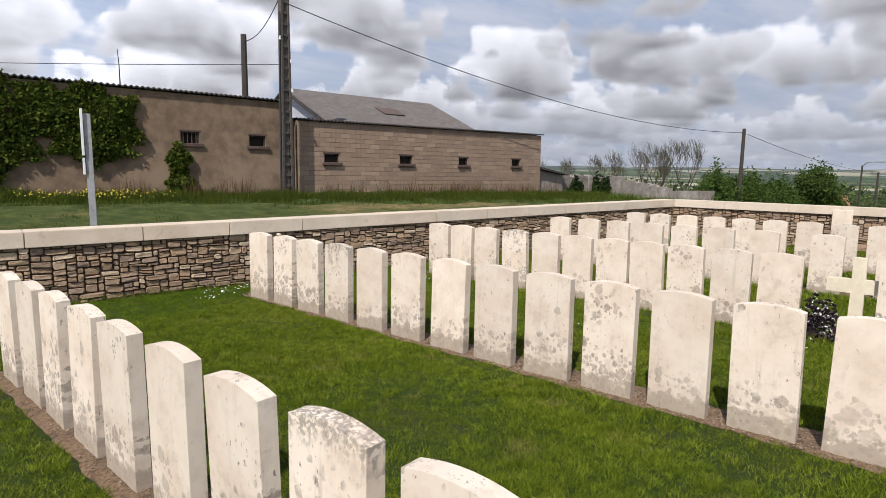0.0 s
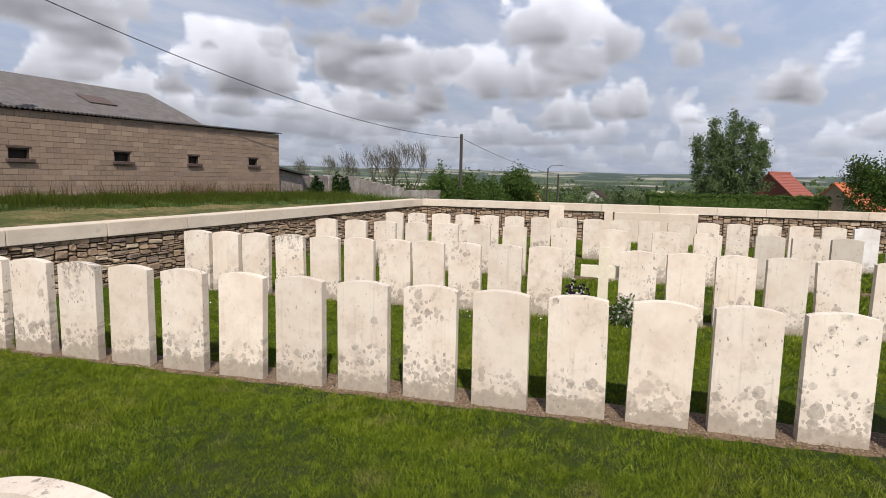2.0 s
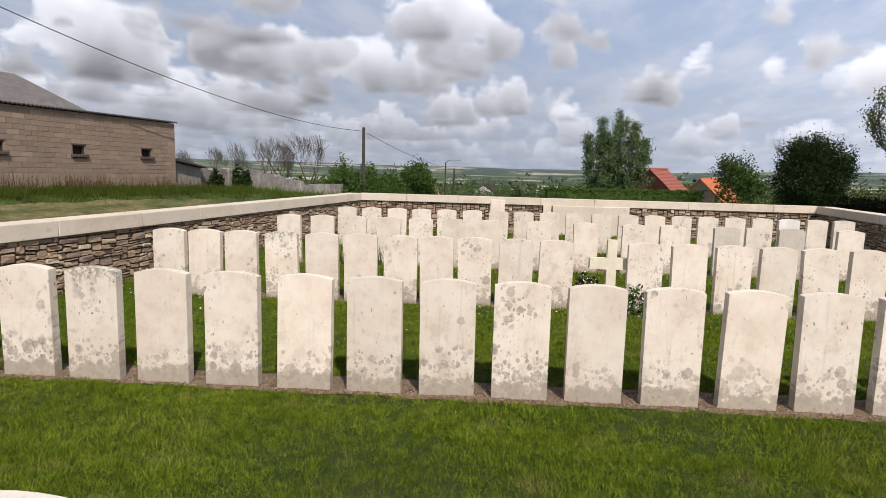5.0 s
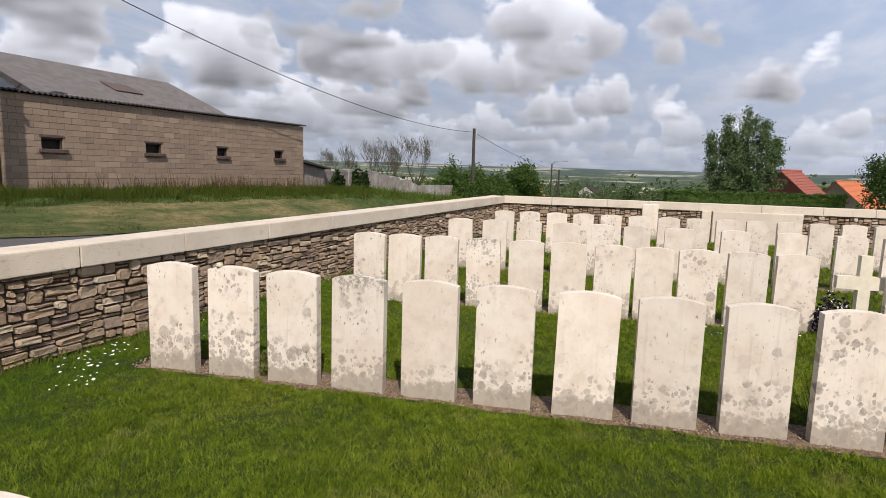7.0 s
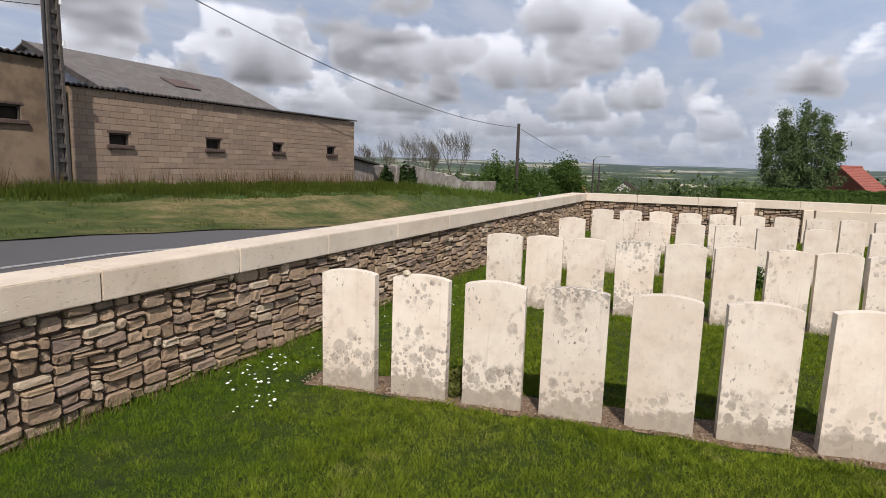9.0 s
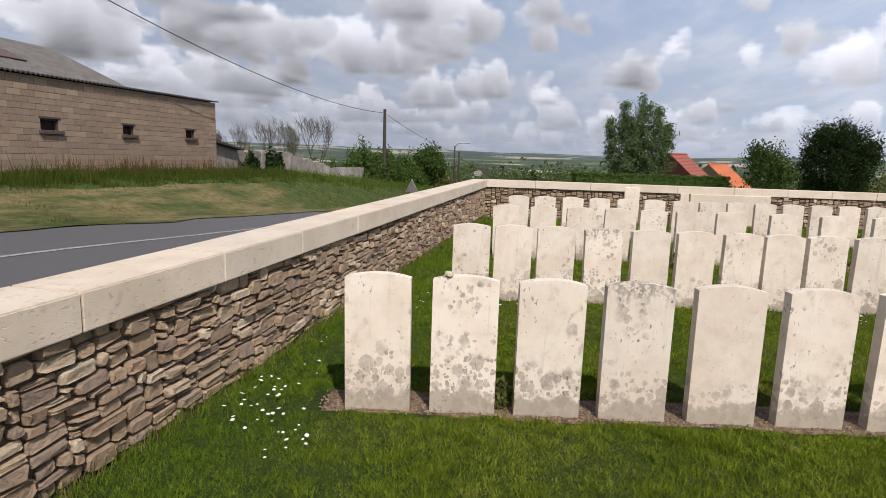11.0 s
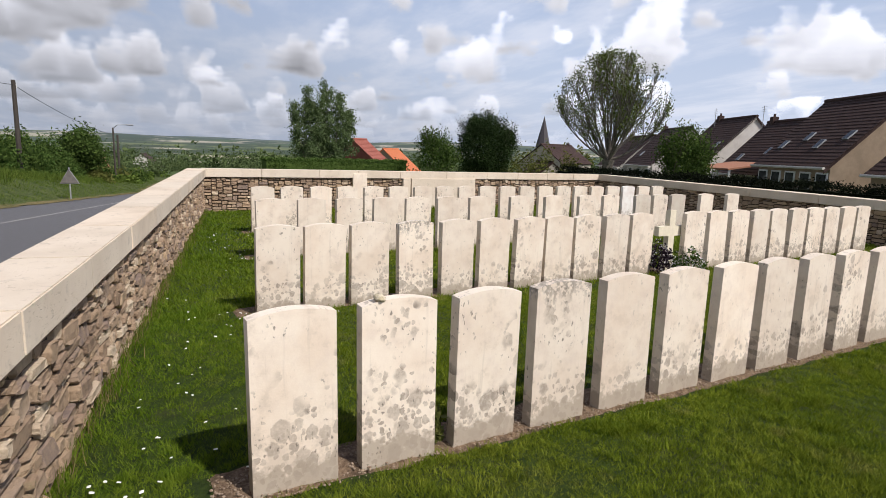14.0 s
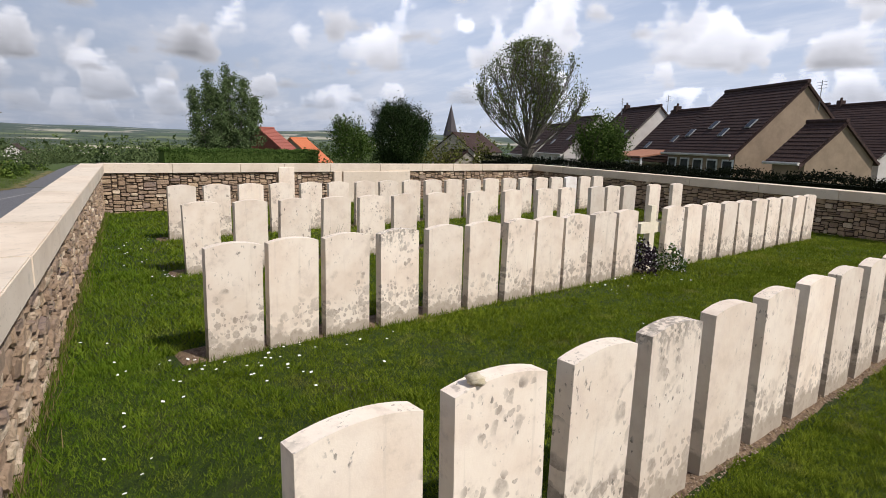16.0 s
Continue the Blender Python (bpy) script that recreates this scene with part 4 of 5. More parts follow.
def lawn_grass():
    rng = np.random.default_rng(4)
    out = []
    beds = ((A0, -0.2, 8.45, -0.04), (B0, -0.2, 10.1, 0.0), (C0, -0.2, 9.9, 0.0), (D0, -0.2, 9.9, 0.0), (Z0, -0.2, 5.2, -0.10))
    fall = lambda x: -0.03 * (lambda a: a * a * (3 - 2 * a))(np.clip((4.7 - x) / 1.3, 0, 1))
    for x0, x1, density, tall, wide in ((-1.5, 0.9, 13000, 0.033, 0.0058), (0.3, 3.0, 21000, 0.031, 0.0052), (2.7, 5.6, 14000, 0.034, 0.0064), (5.4, 8.2, 4200, 0.045, 0.0105), (8.0, 15.5, 1300, 0.052, 0.017)):
        n = int((x1 - x0) * 12.0 * density)
        x, y = rng.uniform(x0, x1, n), rng.uniform(-4.2, 7.75, n)
        if x0 < 0.5:
            ok = (y > -1.0)
            x, y = x[ok], y[ok]
        ok = (y < 7.634 - 0.0165 * (x - 2.55) - 0.01) & (y > -3.72 - (15.55 - x) * 0.0437) & (x < 13.7 + (7.45 - y) * 0.1656)
        for o, s0, s1, front in beds:
            s = (x - o.x) * ROW.x + (y - o.y) * ROW.y
            w = (x - o.x) * BACK.x + (y - o.y) * BACK.y
            wob = 0.03 * np.sin(s * 9.0) + 0.02 * np.sin(s * 23.0 + 1)
            ok &= ~((s > s0 + wob) & (s < s1) & (w > front * (0.85 + 0.09 * s) + wob * (0.7 if front else 0.0)) & (w < 0.29 + wob))
        x, y = x[ok], y[ok]
        patch = 0.5 + 0.5 * np.sin(x * 2.1 + 1.3 * np.sin(y * 1.7)) * np.sin(y * 2.6 + 1.1 * np.sin(x * 2.9))
        clump = np.sin(x * 17.0 + 2.3 * np.sin(y * 9.1) + 1.1 * np.sin(x * 5.3)) * np.sin(y * 19.0 + 2.1 * np.sin(x * 8.3) + 1.3 * np.sin(y * 4.1))
        tuft = (np.sin(x * 11.3 + 2 * np.sin(y * 7.1)) * np.sin(y * 12.7 + 2 * np.sin(x * 6.3)) > 0.55)
        t = tall * rng.uniform(0.5, 1.2, len(x)) * (0.72 + 0.4 * patch + 0.28 * clump) * np.where(tuft, 1.5, 1.0)
        out.append(blades(rng, x, y, fall(x) - 0.008, t, np.full(len(x), wide) * rng.uniform(0.7, 1.3, len(x)), 1.35))
    # taller uncut grass close against the front of the back rows
    for o, length in ((B0, 10.0), (C0, 9.8), (D0, 9.8)):
        n = int(length * 260)
        s, w = rng.uniform(-0.1, length, n), -np.abs(rng.normal(0, 0.03, n)) - 0.004
        x, y = o.x + s * ROW.x + w * BACK.x, o.y + s * ROW.y + w * BACK.y
        out.append(blades(rng, x, y, fall(x) - 0.008, rng.uniform(0.03, 0.085, n), np.full(n, 0.007), 0.7))
    # longer fringe along the wall's foot
    n = 9000
    x = rng.uniform(-1, 13.6, n)
    y = 7.634 - 0.0165 * (x - 2.55) - np.abs(rng.normal(0, 0.05, n)) + 0.01
    v = blades(rng, x, y, fall(x) - 0.01, rng.uniform(0.04, 0.13, n), np.full(n, 0.006), 0.6)
    out.append(v[: n // 2 * 3])
    tagged(new("dry_edge_grass", soup("dry_edge_grass", v[n // 2 * 3 :], 3, STRAW)), "dry brownish grass along the foot of the wall", "grass", kind="stuff")
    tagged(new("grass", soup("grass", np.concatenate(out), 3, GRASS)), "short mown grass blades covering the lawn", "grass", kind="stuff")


lawn_grass()


def rough_grass(name, x0, x1, y0, y1, n, lo, hi, wide, mat, seed, label, clump=0.0):
    rng = np.random.default_rng(seed)
    x, y = rng.uniform(x0, x1, n), rng.uniform(y0, y1, n)
    if clump:
        cx, cy = rng.uniform(x0, x1, n // 40), rng.uniform(y0, y1, n // 40)
        i = rng.integers(0, len(cx), n)
        pick = rng.random(n) < 0.6
        x, y = np.where(pick, cx[i] + rng.normal(0, clump, n), x), np.where(pick, cy[i] + rng.normal(0, clump, n), y)
    z = np.array([height(a, b) for a, b in zip(x, y)]) - 0.02
    v = blades(rng, x, y, z, rng.uniform(lo, hi, n) * (0.62 + 0.38 * np.sin(x * 2.3 + 1.7 * np.sin(y * 1.9)) * np.sin(y * 2.9 + np.sin(x * 0.9))), np.full(n, wide), 0.95)
    tagged(new(name, soup(name, v, 3, mat)), label, "grass", kind="stuff")


rough_grass("tall_grass", -3, 28, 18.6, 22.3, 42000, 0.15, 0.48, 0.02, TALLGRASS, 5, "rank green grass at the foot of the barns", 0.18)
rough_grass("bank_grass", -3, 48, 17.9, 20.8, 46000, 0.10, 0.30, 0.022, TALLGRASS, 6, "rough green grass on the road bank", 0.25)
rough_grass("verge_tussocks", -4, 12, 14.5, 18.4, 20000, 0.05, 0.20, 0.018, TALLGRASS, 11, "rough tussocky grass on the verge before the barns", 0.2)
rough_grass("straw_verge", 8, 26, 14.4, 16.4, 13000, 0.05, 0.16, 0.016, STRAW, 7, "dry straw-coloured grass along the road edge", 0.2)
rough_grass("verge_grass", 24, 75, 14.45, 15.3, 9000, 0.05, 0.16, 0.022, STRAW, 9, "narrow straw-coloured fringe along the road downhill", 0.2)
rough_grass("green_bank_grass", 22, 80, 15.2, 21.0, 40000, 0.10, 0.32, 0.035, BANK, 10, "lush green grass on the road bank downhill", 0.35)
rough_grass("bank_weeds", 28, 75, 17.5, 24, 22000, 0.2, 0.75, 0.04, BANK, 8, "tall weeds on the bank below the ruin", 0.5)


def leaves(centres, size, rng, spread, per, droop=0.0):
    """Leaf quads scattered round centres: an (n*4, 3) array."""
    c = np.repeat(np.asarray(centres), per, 0)
    n = len(c)
    c = c + rng.normal(0, spread, (n, 3))
    c[:, 2] -= np.abs(rng.normal(0, droop, n)) if droop else 0
    a = rng.normal(0, 1, (n, 3))
    a /= np.linalg.norm(a, axis=1)[:, None]
    b = np.cross(a, rng.normal(0, 1, (n, 3)))
    b /= np.linalg.norm(b, axis=1)[:, None]
    s = size * rng.uniform(0.6, 1.4, n)[:, None]
    a, b = a * s, b * s * 0.55
    return np.stack([c - a, c - b, c + a, c + b], 1).reshape(-1, 3)


def tree(name, base, h, crown, mat, bark, label, seed, leaf=0.09, per=20, spread=0.3, fork=0.25, rise=0.5, levels=5, trunk=0.2, kids=3, droop=0.0, fill=0, out=0.6):
    """A trunk that forks into limbs and twigs inside an egg-shaped crown (half-width, low, high), with leaves at the twigs' ends."""
    rng = random.Random(seed)
    nr = np.random.default_rng(seed)
    base = Vector(base)
    wide, low, high = crown
    mid = base + Vector((0, 0, (low + high) / 2))
    segs, tips = [], []

    def inside(p):
        d = p - mid
        return (d.x / wide) ** 2 + (d.y / wide) ** 2 + (d.z / ((high - low) / 2)) ** 2

    def grow(p, way, length, r, level):
        q = p
        pts, rad = [p], [r]
        for i in range(3):
            way = (way + Vector((rng.gauss(0, 0.10), rng.gauss(0, 0.10), rng.gauss(0, 0.06) + 0.04 * rise))).normalized()
            q = q + way * length / 3
            pts.append(q), rad.append(r * (1 - 0.13 * (i + 1)))
        segs.append((pts, rad, level))
        if level >= 2:
            tips.append(q)
            tips.append(pts[2])
        if level >= levels or (level > 1 and inside(q) > 1.0):
            return
        for i in range(kids + (1 if level == 0 else 0)):
            ang = 2 * math.pi * (i + rng.random() * 0.7) / (kids + (level == 0))
            side = Vector((math.cos(ang), math.sin(ang), 0))
            tilt = rng.uniform(out - 0.25, out + 0.25)
            nw = (way * (1 - tilt * 0.5) + side * tilt + Vector((0, 0, rise * 0.6))).normalized()
            grow(q if i < 2 else pts[2], nw, length * rng.uniform(0.66, 0.88), rad[-1] * rng.uniform(0.55, 0.72), level + 1)

    grow(base + Vector((0, 0, -0.4)), Vector((0.02, 0, 1)), h * fork + 0.4, trunk, 0)
    verts, faces = [], []
    for pts, rad, level in segs:
        k = 7 if level < 2 else (4 if level < 4 else 3)
        n = len(verts)
        for i, p in enumerate(pts):
            w = (pts[min(i + 1, 3)] - pts[max(i - 1, 0)]).normalized()
            u = w.orthogonal().normalized()
            v = w.cross(u)
            for j in range(k):
                t = 2 * math.pi * j / k
                verts.append(p + (u * math.cos(t) + v * math.sin(t)) * max(rad[i], 0.013))
        for i in range(3):
            for j in range(k):
                a, b = n + i * k + j, n + i * k + (j + 1) % k
                faces.append((a, b, b + k, a + k))
    root = thing(name, Matrix.Translation(base), label=label, category="tree")
    link_to(new("trunk", mesh("trunk", verts, faces, bark, True)), root)
    pts = [tuple(t) for t in tips if inside(t) < (1.12 if fill else 1.6)]
    for _ in range(fill):
        d = Vector((rng.gauss(0, 1), rng.gauss(0, 1), rng.gauss(0, 1))).normalized() * (rng.uniform(0.45, 1.0) ** 0.6)
        bump = 0.86 + 0.24 * noise.noise(Vector((d.x * 2.4, d.y * 2.4, d.z * 2.4 + seed)))
        pts.append((mid.x + d.x * wide * bump, mid.y + d.y * wide * bump, mid.z + d.z * (high - low) / 2 * bump))
    if per and pts:
        link_to(new("crown", soup("crown", leaves(pts, leaf, nr, spread, per, droop), 4, mat)), root)
    return root


def ground_at(x, y):
    return (x, y, height(x, y))


def pollarded_tree(x, y, z0, fork, wide, low, high, seed):
    """A short trunk, then limbs, boughs and twigs that sweep up and out to a domed crown."""
    rng = random.Random(seed)
    root = thing("pollarded_tree", pose(x, y, z0), label="tall pollarded tree with upswept twigs just coming into leaf", category="tree")
    foot, knot = Vector((x, y, z0)), Vector((x, y, fork))
    mid, tall = Vector((x, y, (low + high) / 2)), (high - low) / 2

    def held(p, k=1.0):
        d = p - mid
        f = math.sqrt((d.x / wide) ** 2 + (d.y / wide) ** 2 + (d.z / tall) ** 2)
        return mid + d / f * k if f > k else p

    def sweep(a, c, b, n=6):
        return [a * (1 - t) ** 2 + c * 2 * t * (1 - t) + b * t * t for t in [i / n for i in range(n + 1)]]

    bm = tube([foot - Vector((0, 0, 0.5)), foot.lerp(knot, 0.5) + Vector((0.05, 0.03, 0)), knot], [0.42, 0.34, 0.36], 10)
    tips = []
    for i in range(16):
        a = 2 * math.pi * i / 16 + rng.uniform(-0.25, 0.25)
        lean = (0.3, 0.7, 0.98)[i % 3] * rng.uniform(0.85, 1.08)
        goal = held(mid + Vector((math.cos(a) * wide * lean, math.sin(a) * wide * lean, tall * (0.95 - 1.55 * lean ** 1.8 + rng.uniform(-0.1, 0.1)))), 0.97)
        ctrl = knot.lerp(goal, 0.45) + Vector((math.cos(a) * 0.35 * lean, math.sin(a) * 0.35 * lean, -0.25 * lean))
        limb = sweep(knot, ctrl, goal, 8)
        tube(limb, [0.085 * (1 - 0.11 * j) for j in range(9)], 6, bm)
        for j in range(9):
            s = limb[rng.randint(2, 7)]
            away = (s - knot).normalized()
            g = held(s + (away + Vector((rng.gauss(0, 0.42), rng.gauss(0, 0.42), rng.uniform(0.2, 0.8)))).normalized() * rng.uniform(1.3, 2.6), 1.0)
            bough = sweep(s, s.lerp(g, 0.5) + away * 0.2, g, 5)
            tube(bough, [0.026 * (1 - 0.15 * q) for q in range(6)], 4, bm)
            for q in range(7):
                s2 = bough[rng.randint(1, 4)]
                d2 = (g - s).normalized()
                g2 = held(s2 + (d2 + Vector((rng.gauss(0, 0.35), rng.gauss(0, 0.35), rng.uniform(0.1, 0.6)))).normalized() * rng.uniform(0.6, 1.5), 1.03)
                tube([s2, s2.lerp(g2, 0.5) + Vector((rng.gauss(0, 0.04), rng.gauss(0, 0.04), 0.02)), g2], [0.016, 0.012, 0.008], 3, bm)
                tips += [tuple(g2), tuple(s2.lerp(g2, 0.8))]
    part("trunk", bm, PALEBARK, root)
    link_to(new("crown", soup("crown", leaves(tips, 0.05, np.random.default_rng(seed), 0.11, 8), 4, BUDDING)), root)


pollarded_tree(27.36, -12.40, -1.2, 1.25, 2.80, 1.60, 6.80, 21)


def birch(x, y, z0, seed):
    """Several leaning stems, each with a feathery column of drooping leafy twigs."""
    rng = random.Random(seed)
    nr = np.random.default_rng(seed)
    root = thing("birch", pose(x, y, z0), label="loose blue-green birch with drooping leafy twigs", category="tree")
    bm, sprays = bmesh.new(), []
    for dx, dy, top, wide in ((0.2, -0.3, 10.3, 2.1), (0.3, 1.3, 9.6, 2.1), (-0.3, -1.4, 9.4, 2.1), (0.3, -2.4, 8.0, 1.8), (0.0, 2.5, 8.2, 1.8), (0.0, 0.6, 8.0, 2.5), (0, 0, 6.2, 3.0)):
        foot, tip = Vector((x, y, z0)), Vector((x + dx, y + dy, z0 + top))
        stem = [foot.lerp(tip, t) + Vector((0, dy * 0.25 * math.sin(t * 3.1), 0)) for t in (0, 0.2, 0.4, 0.6, 0.8, 1.0)]
        tube(stem, [0.15, 0.12, 0.09, 0.06, 0.035, 0.012], 5, bm)
        for _ in range(85):
            t = rng.uniform(0.22, 1.0) ** 0.8
            i = min(int(t * 5), 4)
            p = stem[i].lerp(stem[i + 1], t * 5 - i)
            a = rng.uniform(0, 2 * math.pi)
            reach = wide * (1.05 - t * 0.8) * rng.uniform(0.3, 1.1)
            q = p + Vector((math.cos(a) * reach, math.sin(a) * reach, 0.35 * reach + rng.uniform(0, 0.3)))
            tube([p, p.lerp(q, 0.6) + Vector((0, 0, 0.1)), q], [0.018, 0.013, 0.006], 3, bm)
            for k in range(9):
                f = rng.uniform(0.3, 1.0)
                s = p.lerp(q, f)
                sprays.append((s.x + rng.gauss(0, 0.12), s.y + rng.gauss(0, 0.12), s.z - abs(rng.gauss(0, 0.32))))
    for _ in range(120):
        d = Vector((rng.gauss(0, 1), rng.gauss(0, 1), rng.gauss(0, 1))).normalized() * rng.uniform(0.5, 1.0) ** 0.5
        b = 0.82 + 0.45 * noise.noise(Vector((d.x * 2.6, d.y * 2.6, d.z * 3.0 + 7)))
        for k in range(8):
            sprays.append((x + d.x * 3.1 * b + rng.gauss(0, 0.16), y + d.y * 3.4 * b + rng.gauss(0, 0.16), z0 + 5.4 + d.z * 4.6 * b - abs(rng.gauss(0, 0.4))))
    part("trunk", bm, PALEBARK, root)
    link_to(new("crown", soup("crown", leaves(sprays, 0.085, nr, 0.12, 6, 0.08), 4, BIRCH)), root)


birch(54.5, -1.0, -3.0, 22)
tree("round_tree", (51.7, -15.8, -3.2), 8.4, (3.0, 1.4, 8.7), DEEP, BARK, "dense dark green rounded broadleaf tree", 23, leaf=0.085, per=36, spread=0.26, fork=0.3, rise=0.5, levels=4, trunk=0.25, kids=3, fill=650)
tree("small_tree", (47.2, -9.4, -2.6), 5.8, (1.75, 1.6, 6.0), MID, BARK, "small leafy green tree beyond the end wall", 24, leaf=0.09, per=20, spread=0.24, fork=0.3, rise=0.6, levels=4, trunk=0.12, kids=3, fill=130)
tree("garden_tree", (25.2, -15.7, -1.8), 5.6, (1.35, 0.4, 5.7), MID, BARK, "green garden tree beside the houses", 25, leaf=0.06, per=30, spread=0.20, fork=0.25, rise=0.9, levels=4, trunk=0.12, kids=3, droop=0.25, fill=300)
tree("young_tree", (62.3, 19.7, -3.3), 6.0, (2.0, 1.6, 6.4), MID, BARK, "green tree rising out of the roadside hedge", 26, leaf=0.12, per=20, spread=0.3, fork=0.25, rise=0.7, levels=4, trunk=0.15, kids=3, fill=140)
for i, (x, y, h, w) in enumerate(((64.4, 33.9, 8.2, 3.2), (72, 42, 8.0, 2.6), (75, 46, 8.2, 2.4), (70, 47, 7.0, 1.8), (76, 54, 7.2, 1.7), (74, 58, 6.2, 1.6), (73, 63, 7.6, 2.0), (71, 66, 6.8, 1.6), (70, 40, 6.5, 1.7))):
    z = -2.2
    tree("bare_tree", (x, y, z), h, (w, h * 0.3, h), FRESH, BARK, "spring tree with bare twigs and few leaves", 30 + i, leaf=0.04, per=1, spread=0.2, fork=0.26, rise=1.0, levels=5, trunk=0.22, kids=3)


def bush(name, spots, mat, label, seed, leaf=0.13, n=700, core=True):
    """A mound of leaves: spots are (x, y, z, radius, height)."""
    rng = np.random.default_rng(seed)
    pts = []
    for x, y, z, r, h in spots:
        d = rng.normal(0, 1, (n, 3))
        d /= np.linalg.norm(d, axis=1)[:, None]
        d[:, 2] = np.abs(d[:, 2])
        bump = 0.8 + 0.25 * np.sin(d[:, 0] * 5 + x) * np.sin(d[:, 1] * 6 + y) + rng.normal(0, 0.07, n)
        pts.append(np.array((x, y, z)) + d * bump[:, None] * np.array((r, r, h)) * (rng.uniform(0.5, 1, n) ** 0.4)[:, None])
    v = leaves(np.concatenate(pts), leaf, rng, 0.06, 2)
    return tagged(new(name, soup(name, v, 4, mat)), label, "bush")


r = random.Random(9)
for i in range(13):
    x = 47.5 + i * 1.8 + r.uniform(-0.5, 0.5)
    y = 22.5 - i * 0.12 + r.uniform(-0.8, 0.8)
    bush("roadside_bush", [(x, y, shelf_z(x) - 0.5, r.uniform(1.6, 2.3), r.uniform(3.7, 4.7)), (x + 1, y + 1, shelf_z(x) - 0.5, 1.7, r.uniform(3.3, 4.3)), (x - 0.6, y - 1.2, shelf_z(x) - 0.6, 1.4, 3.0)], CLIPPED if i % 3 == 0 else MID, "leafy green bush in the roadside hedge", 100 + i, 0.10, 1400)
for i in range(9):
    x, y = 62 + i * 4 + r.uniform(-1, 1), 17.8 + r.uniform(-1, 2)
    bush("verge_bush", [(x, y, height(x, y) - 0.3, r.uniform(1.2, 2.2), r.uniform(1.2, 2.4))], (WILLOW, MID, FRESH)[i % 3], "yellow-green bush on the road bank", 130 + i, 0.18, 300)
for i in range(7):
    x, y = 56 + i * 5, 6.0 - i * 1.5 + r.uniform(-2, 2)
    bush("garden_bush", [(x, y, height(x, y) - 0.2, 2.2, r.uniform(1.3, 2.6))], MID, "green garden bush below the end wall", 150 + i, 0.2, 260)
bush("willow_bush", [(54, -20.6, -3, 2.2, 5.2), (53, -22.8, -3, 2.3, 6.0), (51.6, -24.8, -3, 1.7, 5.6), (54.5, -18.9, -3, 1.6, 4.2)], WILLOW, "yellow-green willow bush in a garden", 160, 0.12, 1100)
bush("churchyard_bush", [(205, -106, -6, 9, 11), (208, -116, -6, 8, 12), (200, -122, -6, 7, 11)], WILLOW, "yellow-green trees below the church spire", 163, 0.6, 500)
bush("conifer", [(60, 8.5, -3.2, 0.8, 4.2)], DEEP, "small dark pointed conifer", 161, 0.12, 260)
bush("ivy_clump", [(29.6, 22.6, 0.1, 0.55, 1.25), (31.6, 22.5, 0.1, 0.32, 1.5), (32.6, 22.5, 0.1, 0.42, 1.45)], DEEP, "dark ivy growing up the ruined wall", 162, 0.11, 380)


def hedge(name, a, b, depth, z0, z1, mat, label, seed, n, leaf):
    rng = np.random.default_rng(seed)
    a, b = np.array(a), np.array(b)
    d = (b - a) / np.linalg.norm(b - a)
    s = np.array((-d[1], d[0]))
    t = rng.random(n)
    w = rng.uniform(-depth / 2, depth / 2, n)
    top = rng.random(n) < 0.45
    w = np.where(top, w, np.sign(w) * depth / 2)
    hz = np.where(top, 1.0, rng.random(n))
    p = a + t[:, None] * (b - a) + w[:, None] * s
    z = z0 + (z1 - z0) * hz + 0.05 * np.sin(t * 60) + rng.normal(0, 0.04, n)
    v = leaves(np.column_stack([p, z]), leaf, rng, 0.05, 2)
    root = thing(name, pose(*((a + b) / 2), z0), label=label, category="hedge")
    link_to(new("foliage", soup("foliage", v, 4, mat)), root)
    ln = np.linalg.norm(b - a)
    m = pose(*((a + b) / 2), 0, 0, 0, math.degrees(math.atan2(d[1], d[0])))
    part("hedge_core", box(-ln / 2 + 0.1, ln / 2 - 0.1, -depth / 2 + 0.12, depth / 2 - 0.12, z0 - 0.5, z1 - 0.12), mat, root, m=m)


hedge("clipped_hedge", (46.4, 4.7), (50.5, -7.5), 1.2, -2.2, 0.42, CLIPPED, "long clipped green hedge beyond the end wall", 170, 16000, 0.055)
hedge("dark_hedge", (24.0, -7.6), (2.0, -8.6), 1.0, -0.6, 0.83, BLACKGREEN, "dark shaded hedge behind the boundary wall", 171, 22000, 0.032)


def ivy(spots, label, seed, n):
    rng = np.random.default_rng(seed)
    pts = []
    for x, z, rx, rz, m in spots:
        a, q = rng.uniform(0, 2 * np.pi, m), np.sqrt(rng.random(m))
        k = 0.85 + 0.2 * np.sin(a * 5 + x) + 0.1 * np.sin(a * 11)
        pts.append(np.column_stack([x + np.cos(a) * q * rx * k, BY - 0.10 - rng.random(m) * 0.22 * (1.1 - q), np.clip(z + np.sin(a) * q * rz * k, 0.4, 4.32)]))
    tagged(new("ivy", soup("ivy", leaves(np.concatenate(pts), 0.062, rng, 0.04, 3), 4, IVY)), label, "ivy")


ivy([(0.5, 3.0, 2.6, 1.35, 4200), (2.8, 3.2, 1.6, 1.1, 3600), (4.1, 3.0, 1.0, 1.2, 2200), (0.4, 1.5, 1.1, 1.2, 1800), (-2.5, 2.6, 2.5, 1.7, 3000), (-0.2, 2.0, 1.3, 1.5, 2200), (3.6, 2.2, 1.3, 0.6, 1300)], "thick green ivy spreading over the rendered barn wall", 180, 0)
ivy([(6.2, 1.7, 0.42, 0.75, 900), (6.25, 0.9, 0.5, 0.5, 500)], "small patch of ivy under the barn window", 181, 0)


